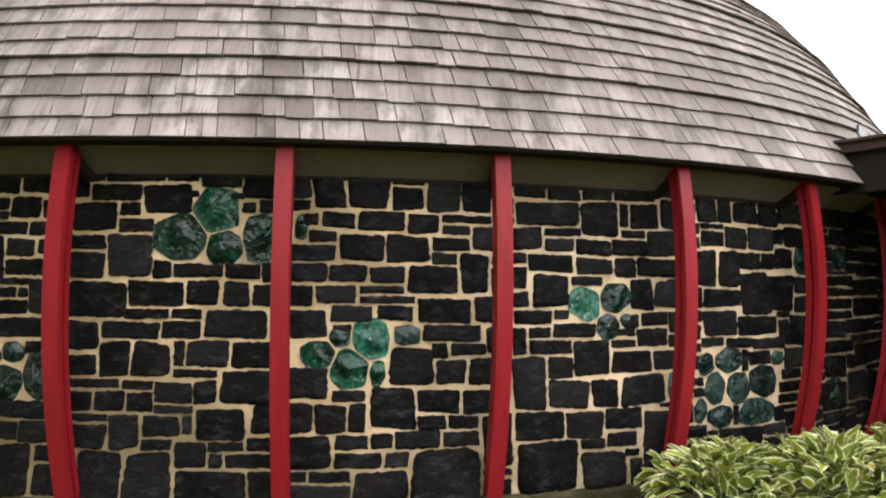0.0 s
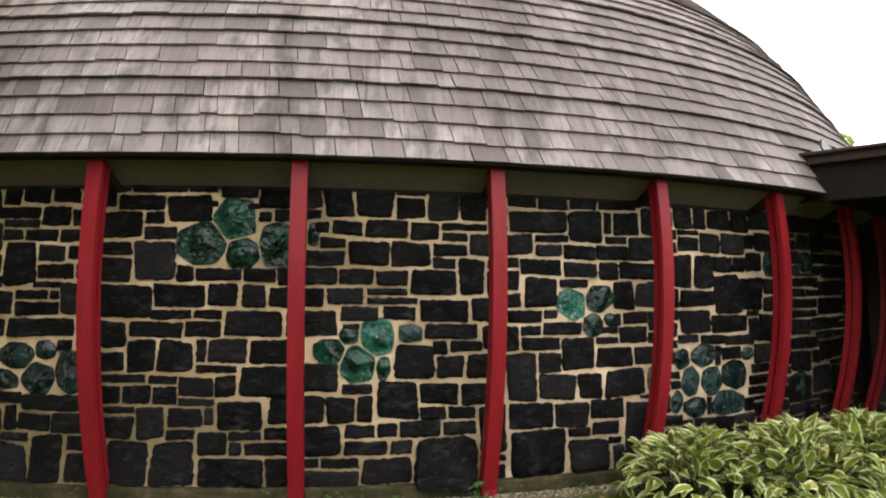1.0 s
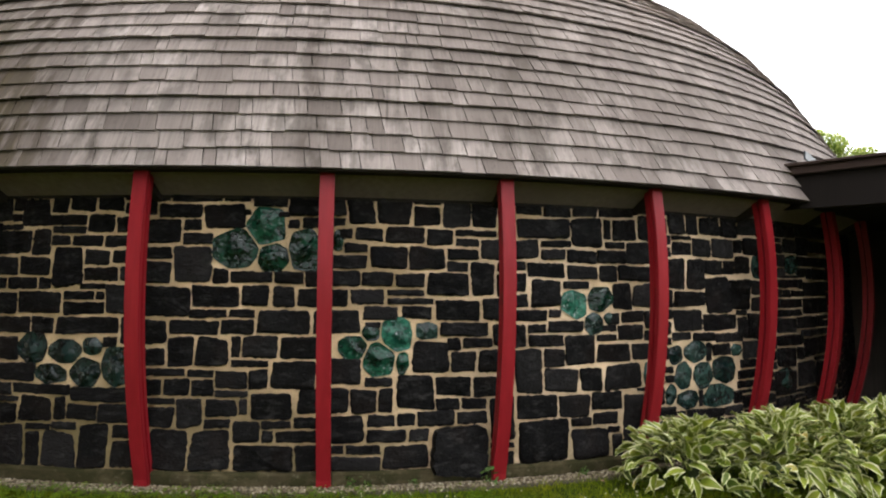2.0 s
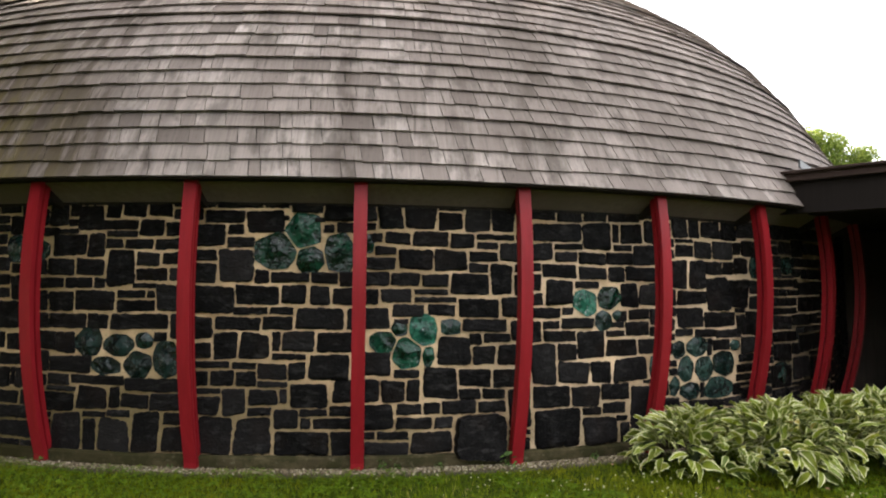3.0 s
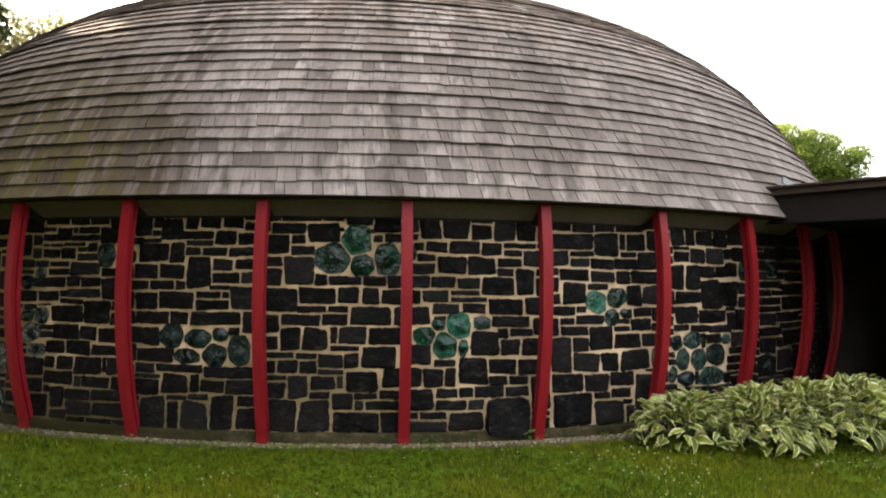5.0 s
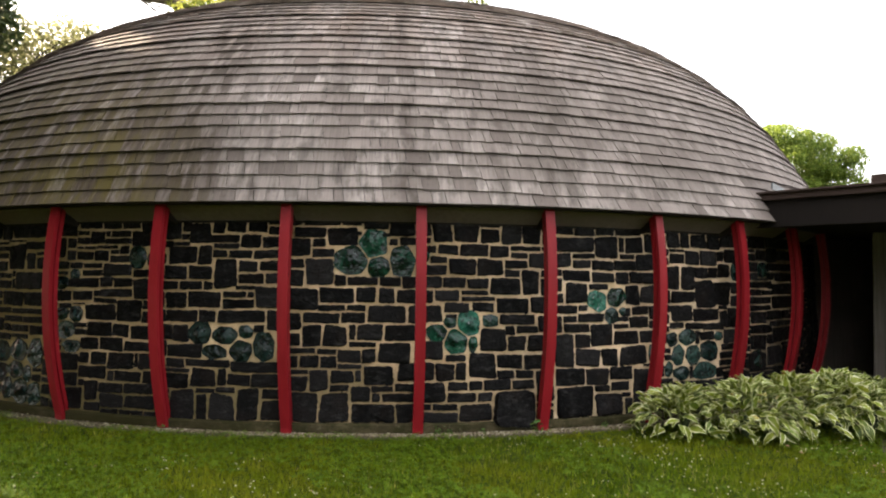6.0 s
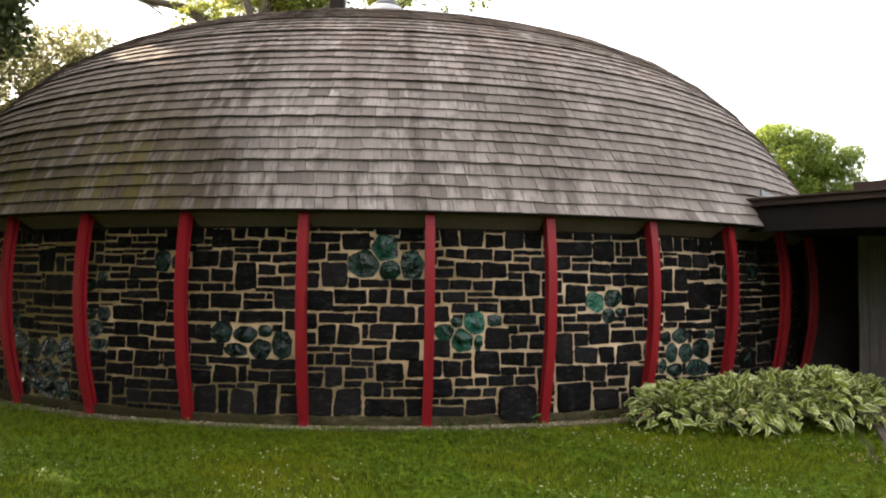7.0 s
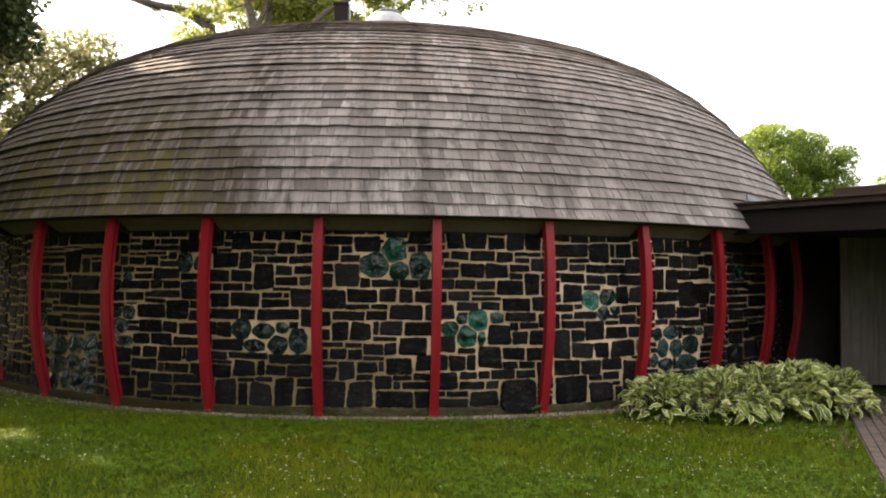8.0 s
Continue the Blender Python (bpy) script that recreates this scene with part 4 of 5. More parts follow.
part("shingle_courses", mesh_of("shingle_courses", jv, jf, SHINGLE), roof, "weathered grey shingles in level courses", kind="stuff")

# ---- vent and flue on the crown ----
def lathe(profile, n=24, dx=0.0, dy=0.0, dz=0.0):
    verts = [(dx + r * math.cos(2 * math.pi * i / n), dy + r * math.sin(2 * math.pi * i / n), dz + z) for i in range(n) for r, z in profile]
    p = len(profile)
    faces = [(i * p + j, ((i + 1) % n) * p + j, ((i + 1) % n) * p + j + 1, i * p + j + 1) for i in range(n) for j in range(p - 1)]
    return verts, faces


roof_vent = tagged(new("roof_vent"), "grey metal vent with a sloping skirt on the shingled crown", "roof vent")
v, f = lathe([(0.70, -0.1), (0.70, 1.35), (0.74, 1.37), (0.74, 1.42)], 28)
part("drum", mesh_of("drum", v, f, FLASHING), roof_vent)
# Skirt's paler metal has the sky's reflection put into its colour
v, f = lathe([(0.82, 1.46), (0.70, 1.62), (0.55, 1.76), (0.40, 1.87), (0.35, 1.90)], 28)
part("skirt", mesh_of("skirt", v, f, ZINC, smooth=True), roof_vent, "metal skirt, pale with painted sky reflection")
v, f = lathe([(0.37, 1.89), (0.38, 1.92), (0.30, 1.99), (0.18, 2.04), (0.06, 2.06), (0.05, 2.11), (0.001, 2.12)], 28)
part("cap", mesh_of("cap", v, f, FLASHING, smooth=True), roof_vent, "rounded metal cap")
roof_vent.matrix_world = pose(-0.40, 0.0, 6.58)
flue = tagged(new("flue"), "dark square metal flue on the roof crown", "flue")
bm = bmesh.new()
box(bm, 0, 0, 0.9, 0.34, 0.34, 1.9, bevel=0.012)
part("pipe", bm_mesh("pipe", bm, DARKWOOD), flue)
bm = bmesh.new()
box(bm, 0, 0, 1.86, 0.39, 0.39, 0.05, bevel=0.01)
part("cap", bm_mesh("cap", bm, DARKWOOD), flue)
bm = bmesh.new()
box(bm, 0.20, -0.02, 0.9, 0.04, 0.08, 1.86, bevel=0.004)
part("strip", bm_mesh("strip", bm, ZINC), flue, "pale metal strip")
flue.matrix_world = pose(-1.50, -1.0, 6.46)

# ---- canopy and entrance ----
CANOPY_AZ = 38.0
DIR = Vector((math.sin(radians(CANOPY_AZ)), -math.cos(radians(CANOPY_AZ)), 0))
SIDE = Vector((-DIR.y, DIR.x, 0))
canopy = tagged(new("canopy"), "flat dark brown entrance canopy joined to the dome", "canopy")
canopy.matrix_world = Matrix(((DIR.x, SIDE.x, 0, 5.24), (DIR.y, SIDE.y, 0, -7.75), (0, 0, 1, -0.085), (0, 0, 0, 1)))
# Slab and deck run on out of view, lengthened to shade the entrance
bm = bmesh.new()
box(bm, 3.4, 3.55, 2.64, 12.2, 5.9, 0.26)
part("soffit_slab", bm_mesh("soffit_slab", bm, DARKWOOD), canopy, "dark boarded underside")
bm = bmesh.new()
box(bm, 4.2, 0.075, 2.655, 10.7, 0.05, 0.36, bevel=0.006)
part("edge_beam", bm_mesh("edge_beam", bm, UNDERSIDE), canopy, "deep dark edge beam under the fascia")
bm = bmesh.new()
box(bm, 4.2, 0.02, 2.875, 10.7, 0.06, 0.085, bevel=0.008)
fascia = part("fascia", bm_mesh("fascia", bm, FASCIA), canopy, "brown painted fascia board")
bm = bmesh.new()
box(bm, 4.2, 0.0, 2.932, 10.74, 0.10, 0.028, bevel=0.005)
part("drip_edge", bm_mesh("drip_edge", bm, FASCIA), fascia)
bm = bmesh.new()
box(bm, 3.4, 3.05, 2.84, 12.2, 5.9, 0.17)
part("deck", bm_mesh("deck", bm, ROOFING), canopy, "dark flat roof deck")
bm = bmesh.new()
box(bm, 4.0, 1.25, 3.01, 5.8, 1.9, 0.16, bevel=0.01)
part("upstand", bm_mesh("upstand", bm, FASCIA), canopy)
bm = bmesh.new()
box(bm, 0, 0, 0, 0.02, 0.86, 0.085, bevel=0.004)
part("flashing", bm_mesh("flashing", bm, FLASHING), canopy, "grey metal flashing against the shingles").matrix_local = pose(-0.06, 0.40, 3.02, 0, 0, 13)

entry = tagged(new("entrance_screen"), "grey weathered vertical board screen under the canopy", "board screen")
srn = random.Random(4)
for i in range(15):
    bm = bmesh.new()
    box(bm, 0.075 + i * 0.148, 0.012 * srn.uniform(-1, 1), 1.25, 0.143, 0.04, 2.5, bevel=0.006)
    part("board", bm_mesh("board", bm, PANEL), entry)
entry.matrix_world = pose(7.44, -6.56, 0.0, 0, 0, -6)
# The second wall is unseen, added to keep side light off the entrance
for name, x0, y0, x1, y1 in (("wall_entry", 5.6, -5.2, 10.6, -4.2), ("wall_lobby", 10.4, -4.2, 8.75, -9.6)):
    length = math.hypot(x1 - x0, y1 - y0)
    bm = bmesh.new()
    box(bm, length / 2, 0, 1.36, length, 0.12, 2.74)
    w_ = tagged(part(name, bm_mesh(name, bm, ENTRY)), "dark stained wooden wall added to close off the space under the canopy", "wall", kind="structure")
    w_.matrix_world = pose(x0, y0, 0, 0, 0, math.degrees(math.atan2(y1 - y0, x1 - x0)))

# ---- gravel strip ----
v, f = revolve([(9.06, -0.07), (9.06, -0.030), (9.27, -0.038), (9.32, -0.08)], -75, 75, 120, True)
gravel_bed = tagged(part("gravel_strip", mesh_of("gravel_strip", v, f, plain("gravel bed", (0.060, 0.048, 0.026), 0.95, 60.0, 0.5, 0.8))), "narrow pale gravel strip at the foot of the wall", "gravel", kind="structure")
ICO = bmesh.new()
bmesh.ops.create_icosphere(ICO, subdivisions=1, radius=1.0)
ICO_V = np.array([q.co[:] for q in ICO.verts])
ICO.faces.ensure_lookup_table()
ICO_F = np.array([[q.index for q in fc.verts] for fc in ICO.faces])
ICO.free()


def scatter_mesh(name, base_v, base_f, places, mat):
    """Joins copies of a small shape; places: (n, 4, 3) arrays of an origin and three axes."""
    n, k = len(places), len(base_v)
    verts = places[:, None, 0] + np.einsum("vi,nij->nvj", base_v, places[:, 1:])
    faces = (base_f[None] + (np.arange(n) * k)[:, None, None]).reshape(-1, base_f.shape[1])
    me = bpy.data.meshes.new(name)
    me.vertices.add(n * k)
    me.vertices.foreach_set("co", verts.astype(np.float32).ravel())
    m = base_f.shape[1]
    me.loops.add(len(faces) * m)
    me.loops.foreach_set("vertex_index", faces.astype(np.int32).ravel())
    me.polygons.add(len(faces))
    me.polygons.foreach_set("loop_start", np.arange(0, len(faces) * m, m, dtype=np.int32))
    me.materials.append(mat)
    me.update(calc_edges=True)
    me.validate()
    return me


rs = np.random.RandomState(3)


def turned(n, tilt):
    """Random axes: turned about z, tilted a little."""
    a = rs.uniform(0, 2 * np.pi, n)
    t = rs.normal(0, tilt, n)
    x = np.stack([np.cos(a), np.sin(a), np.zeros(n)], 1)
    y0 = np.stack([-np.sin(a), np.cos(a), np.zeros(n)], 1)
    z0 = np.tile([0.0, 0.0, 1.0], (n, 1))
    y = y0 * np.cos(t)[:, None] + z0 * np.sin(t)[:, None]
    z = z0 * np.cos(t)[:, None] - y0 * np.sin(t)[:, None]
    return x, y, z


n = 12000
az = np.radians(rs.uniform(-60, 45, n))
rad = 9.09 + 0.17 * rs.beta(1.0, 1.2, n)
bare = np.degrees(az) < -13 - 9 * rs.uniform(0, 1, n)
size = rs.uniform(0.005, 0.0115, n) * np.where(bare & (rs.uniform(0, 1, n) < 0.88), 0.2, 1.0)
x, y, z = turned(n, 0.5)
org = np.stack([rad * np.sin(az), -rad * np.cos(az), -0.030 + size * 0.3], 1)
pl = np.stack([org, x * (size * 1.3)[:, None], y * size[:, None], z * (size * 0.7)[:, None]], 1)
part("pebbles", scatter_mesh("pebbles", ICO_V, ICO_F, pl, PEBBLE), gravel_bed, "pale rounded pebbles", kind="stuff")

# ---- lawn ----
PATH_EDGE = ((5.95, -9.05), (3.9, -12.8))


def on_path(x, y):
    (x0, y0), (x1, y1) = PATH_EDGE
    return (x1 - x0) * (y - y0) - (y1 - y0) * (x - x0) > 0


def lawn_points(n):
    p = np.stack([rs.uniform(-7.5, 7.0, n), rs.uniform(-13.6, -6.5, n)], 1)
    r = np.hypot(p[:, 0], p[:, 1])
    a = np.degrees(np.arctan2(p[:, 0], -p[:, 1]))
    edge = 9.185 + 0.035 * np.sin(a * 0.9) + 0.045 * np.sin(a * 2.7 + 1) + 0.02 * np.sin(a * 7.1) + rs.uniform(-0.06, 0.06, len(a))
    (x0, y0), (x1, y1) = PATH_EDGE
    off = -((x1 - x0) * (p[:, 1] - y0) - (y1 - y0) * (p[:, 0] - x0)) / math.hypot(x1 - x0, y1 - y0)
    soil = (off > 0.12 + 0.03 * np.sin(p[:, 1] * 9)) & (off < 0.17 + 0.03 * np.sin(p[:, 1] * 5)) & (p[:, 1] > -10.9) & (rs.uniform(0, 1, len(a)) < 0.7)
    keep = (r > edge) & (p[:, 1] > -13.6 + 0.9 * rs.uniform(0, 1, len(a)) ** 2) & ~soil & ~on_path(p[:, 0], p[:, 1]) & (a > -45) & (a < 40)
    return p[keep]


def patch(p, f, seed):
    return np.array([noise.noise((a * f, b * f, seed)) for a, b in p])


pts = lawn_points(410000)
dens = patch(pts, 1.3, 4.4)
pts, dens = pts[rs.uniform(0, 1, len(pts)) < 0.75 + 0.5 * dens], None
n = len(pts)
hgt = rs.uniform(0.014, 0.042, n) * (1 + 0.35 * patch(pts, 0.9, 8.1) + 0.5 * patch(pts, 7.0, 1.1))
wid = rs.uniform(0.0022, 0.0042, n)
x, y, z = turned(n, 0.8)
org = np.column_stack([pts, np.full(n, -0.058)])
pl = np.stack([org, x * wid[:, None], y * hgt[:, None], z * (hgt + 0.02)[:, None]], 1)
BLADE_V = np.array([(-1, 0, 0), (1, 0, 0), (0.7, 0.08, 0.55), (-0.7, 0.08, 0.55), (0, 0.35, 1.0)])
BLADE_F = np.array([(0, 1, 2), (0, 2, 3), (3, 2, 4)])
tagged(part("grass", scatter_mesh("grass", BLADE_V, BLADE_F, pl, BLADE)), "short green mown grass blades", "grass", kind="stuff")

n = 72000
pts = np.stack([rs.uniform(-9.0, 7.0, n), -12.9 - 7.1 * rs.uniform(0, 1, n) ** 1.25], 1)
pts = pts[~on_path(pts[:, 0], pts[:, 1])]
n = len(pts)
hgt, wid = rs.uniform(0.02, 0.05, n), rs.uniform(0.005, 0.009, n)
x, y, z = turned(n, 0.8)
pl = np.stack([np.column_stack([pts, np.full(n, -0.07)]), x * wid[:, None], y * hgt[:, None], z * (hgt + 0.02)[:, None]], 1)
tagged(part("grass", scatter_mesh("grass", BLADE_V, BLADE_F, pl, BLADE)), "short green grass blades beside the paved path", "grass", kind="stuff")

pts = lawn_points(90000)
pts = pts[patch(pts, 0.8, 1.7) + 0.5 * patch(pts, 3.0, 5.2) > -0.02]
n = len(pts)
x, y, z = turned(n, 0.3)
sz = rs.uniform(0.011, 0.028, n)
org = np.column_stack([pts, rs.uniform(-0.035, -0.005, n)])
pl = np.stack([org, x * sz[:, None], y * sz[:, None], z * sz[:, None]], 1)
LEAF3 = []
for k in range(3):
    a = 2 * math.pi * k / 3
    for rr, da, zz in ((0.05, 0, 0), (0.75, -0.5, 0.15), (1.15, 0, 0.1), (0.75, 0.5, 0.15)):
        LEAF3.append((rr * math.cos(a + da), rr * math.sin(a + da), zz))
CL_F = np.array([(0, 1, 2), (0, 2, 3), (4, 5, 6), (4, 6, 7), (8, 9, 10), (8, 10, 11)])
tagged(part("clover", scatter_mesh("clover", np.array(LEAF3), CL_F, pl, CLOVER)), "low clover leaves in the lawn", "clover", kind="stuff")

pts = lawn_points(12000)
pts = pts[patch(pts, 0.7, 6.3) + 0.5 * patch(pts, 2.2, 2.9) + rs.uniform(-0.45, 0.45, len(pts)) > 0.47]
n = len(pts)
x, y, z = turned(n, 0.3)
sz = rs.uniform(0.005, 0.0115, n)
org = np.column_stack([pts, rs.uniform(-0.028, 0.004, n)])
pl = np.stack([org, x * sz[:, None], y * (sz * 0.8)[:, None], z * (sz * 0.7)[:, None]], 1)
tagged(part("clover_flowers", scatter_mesh("clover_flowers", ICO_V, ICO_F, pl, PETAL)), "small white clover flower heads", "clover flowers", kind="stuff")

n = 78
pts = np.concatenate([lawn_points(400)[:60], np.column_stack([rs.uniform(3.4, 5.9, 18), rs.uniform(-9.95, -9.6, 18)])])
x, y, z = turned(n, 0.4)
sz = rs.uniform(0.015, 0.03, n)
org = np.column_stack([pts, np.full(n, -0.015)])
pl = np.stack([org, x * sz[:, None], y * (sz * 0.6)[:, None], z * sz[:, None]], 1)
DRY_V = np.array([(-1, 0, 0), (0, -0.6, 0.15), (1, 0, 0.1), (0, 0.6, 0.25)])
tagged(part("fallen_leaves", scatter_mesh("fallen_leaves", DRY_V, np.array([(0, 1, 2), (0, 2, 3)]), pl, plain("dry leaf", (0.28, 0.17, 0.09), 0.8, 30.0))), "dry brown leaves fallen on the lawn", "fallen leaves", kind="stuff")

# ---- paved path ----
path_dir = (Vector((*PATH_EDGE[1], 0)) - Vector((*PATH_EDGE[0], 0))).normalized()
path_side = Vector((-path_dir.y, path_dir.x, 0))
path_m = Matrix(((path_dir.x, path_side.x, 0, PATH_EDGE[0][0]), (path_dir.y, path_side.y, 0, PATH_EDGE[0][1]), (0, 0, 1, -0.03), (0, 0, 0, 1)))
bm = bmesh.new()
box(bm, 6.0, 0.45, -0.03, 16.0, 0.9, 0.05)
path = tagged(part("path", bm_mesh("path", bm, plain("path sand", (0.14, 0.11, 0.09), 0.95, 20.0, 0.4, 0.5))), "brown brick paved path to the entrance", "path", kind="structure")
path.matrix_world = path_m
bm = bmesh.new()
box(bm, 0.75, -0.15, -0.037, 1.9, 0.10, 0.04, bevel=0.01)
soil_edge = tagged(part("soil_edge", bm_mesh("soil_edge", bm, plain("bare soil", (0.040, 0.027, 0.015), 0.95, 14.0, 0.4, 0.8))), "bare brown soil line cut along the lawn's edge", "soil", kind="structure")
soil_edge.matrix_world = path_m
bm = bmesh.new()
box(bm, 0, 0, 0, 0.205, 0.098, 0.05, bevel=0.006)
brick_mesh = bm_mesh("brick", bm, PATH)

# ---- hostas ----
def hosta_leaf(rnd):
    """A pointed oval leaf with a pale margin, arched and cupped; base at the origin, tip towards +y."""
    nl, verts, faces, idx = 7, [], [], []
    L, W = 1.0, rnd.uniform(0.235, 0.31)
    droop, cup, twist = rnd.uniform(0.05, 0.32), rnd.uniform(0.0, 0.09), rnd.uniform(-0.12, 0.12)
    fr = (-1.0, -0.70, -0.10, 0.10, 0.70, 1.0)
    for i in range(nl + 1):
        t = i / nl
        w = W * (math.sin(math.pi * min(1, t * 0.93 + 0.05) ** 0.72)) * (1 - 0.30 * t - 0.18 * t ** 3) + 0.010
        wob = 1 + 0.15 * math.sin(i * 2.3 + W * 40)
        for q in fr:
            xx = q * w * (wob if abs(q) == 1 else 1)
            zz = 0.10 * math.sin(t * 2.2) - droop * t * t + cup * abs(q) ** 1.5 * math.sin(math.pi * t) + twist * q * t
            verts.append((xx * L, t * L, zz))
    m = len(fr)
    for i in range(nl):
        for j in range(m - 1):
            faces.append((i * m + j, i * m + j + 1, (i + 1) * m + j + 1, (i + 1) * m + j))
            idx.append(1 if j in (0, m - 2) else 0)
    return mesh_of("leaf", verts, faces, [HOSTA, CREAM], idx, smooth=True)


hrnd = random.Random(12)
LEAF_KINDS = [hosta_leaf(hrnd) for _ in range(9)]
STALK = plain("hosta stalk", (0.04, 0.06, 0.015), 0.8)


def hosta(cx, cy, rx, ry, hz, count, label):
    h = tagged(new("hosta"), label, "hosta plant", "hostas by the entrance")
    h.matrix_world = pose(cx, cy, -0.035)
    v, f = lathe([(0.05, -0.02), (0.04, 0.08), (0.06, 0.16), (0.02, 0.22), (0.001, 0.225)], 10)
    part("crown_base", mesh_of("crown_base", v, f, STALK), h, "pale green leaf stalks")
    for i in range(count):
        up = hrnd.random() ** 0.9
        th = hrnd.uniform(0, 2 * math.pi)
        el = up * math.pi / 2
        k = hrnd.uniform(0.80, 1.03)
        size = hrnd.uniform(0.12, 0.20)
        px, py = rx * math.cos(el) ** 0.8 * math.cos(th) * k, ry * math.cos(el) * math.sin(th) * k
        pz = max(0.03, hz * (0.12 + 0.88 * math.sin(el)) * k)
        out = math.atan2(py, px) - math.pi / 2 + hrnd.gauss(0, 0.45)
        pitch = math.degrees(el) * 0.75 - (26 if el < 0.5 else 2) + hrnd.gauss(0, 20)
        m = pose(px, py, pz, 0, 0, math.degrees(out)) @ pose(0, 0, 0, pitch, hrnd.gauss(0, 26), 0) @ Matrix.Translation((0, -size * 0.5, 0)) @ Matrix.Diagonal((size, size, size, 1))
        lf = part("leaf", LEAF_KINDS[hrnd.randrange(9)], h)
        lf.matrix_local = m
    return h


hosta(3.60, -8.99, 0.60, 0.50, 0.50, 420, "low hosta clump with cream-edged green leaves beside the red post")
hosta(4.22, -9.12, 0.58, 0.56, 0.60, 390, "full hosta clump with cream-edged green leaves by the wall")
hosta(4.80, -9.05, 0.58, 0.58, 0.64, 390, "tall hosta clump with cream-edged green leaves by the wall")
hosta(5.38, -8.92, 0.58, 0.60, 0.66, 380, "tall hosta clump with cream-edged green leaves under the canopy")
hosta(5.92, -8.78, 0.50, 0.52, 0.55, 340, "hosta clump with cream-edged leaves beside the path")


WEED = leafy("weed leaf", [(0.0, (0.045, 0.095, 0.012)), (0.5, (0.07, 0.13, 0.02)), (1.0, (0.12, 0.17, 0.03))], 0.6, False, 0.2)
WEED_LEAF = mesh_of("leaf", [(0, -0.5, 0), (0.30, -0.1, 0.06), (0.34, 0.2, 0.16), (0, 0.65, 0.3), (-0.34, 0.2, 0.16), (-0.30, -0.1, 0.06), (0, 0.05, 0.03)], [(6, 0, 1), (6, 1, 2), (6, 2, 3), (6, 3, 4), (6, 4, 5), (6, 5, 0)], WEED, smooth=True)
wrnd = random.Random(77)
for az, rr, size in ((5.1, 9.14, 0.09), (5.9, 9.13, 0.06), (8.3, 9.14, 0.06), (12.1, 9.16, 0.12), (-6.3, 9.14, 0.05), (-14.2, 9.15, 0.08), (17.6, 9.15, 0.07)):
    weed = tagged(new("weed"), "small green weed tuft at the foot of the wall", "weed", "weeds along the footing")
    weed.matrix_world = Matrix.Translation(ring_pt(az, rr, -0.035))
    for k in range(18):
        q = size * wrnd.uniform(0.25, 0.5)
        part("leaf", WEED_LEAF, weed).matrix_local = pose(wrnd.gauss(0, size * 0.4), wrnd.gauss(0, size * 0.2), wrnd.uniform(0, size), wrnd.gauss(0, 40), wrnd.gauss(0, 30), wrnd.uniform(0, 360)) @ Matrix.Diagonal((q, q, q, 1))


# ---- trees ----
def limb(rnd, a, b, r0, r1, sag=0.0, n=7, k=7):
    """Verts and faces of a tapered, bent round limb."""
    a, b = Vector(a), Vector(b)
    d = (b - a).normalized()
    sx = d.orthogonal().normalized()
    sy = d.cross(sx)
    off = Vector((rnd.uniform(-1, 1), rnd.uniform(-1, 1), rnd.uniform(-0.3, 1))) * (b - a).length * 0.08
    verts, faces = [], []
    for i in range(n + 1):
        t = i / n
        c = a.lerp(b, t) + off * math.sin(math.pi * t) + Vector((0, 0, -sag * math.sin(math.pi * t)))
        r = r0 + (r1 - r0) * t
        for j in range(k):
            q = 2 * math.pi * j / k
            verts.append(c + sx * r * math.cos(q) + sy * r * math.sin(q))
    for i in range(n):
        for j in range(k):
            m = (j + 1) % k
            faces.append((i * k + j, i * k + m, (i + 1) * k + m, (i + 1) * k + j))
    return verts, faces


LEAF_V = np.array([(0, -0.5, 0), (0.42, 0.0, 0.1), (0, 0.55, 0), (-0.42, 0.0, 0.1)])
LEAF_F = np.array([(0, 1, 2), (0, 2, 3)])


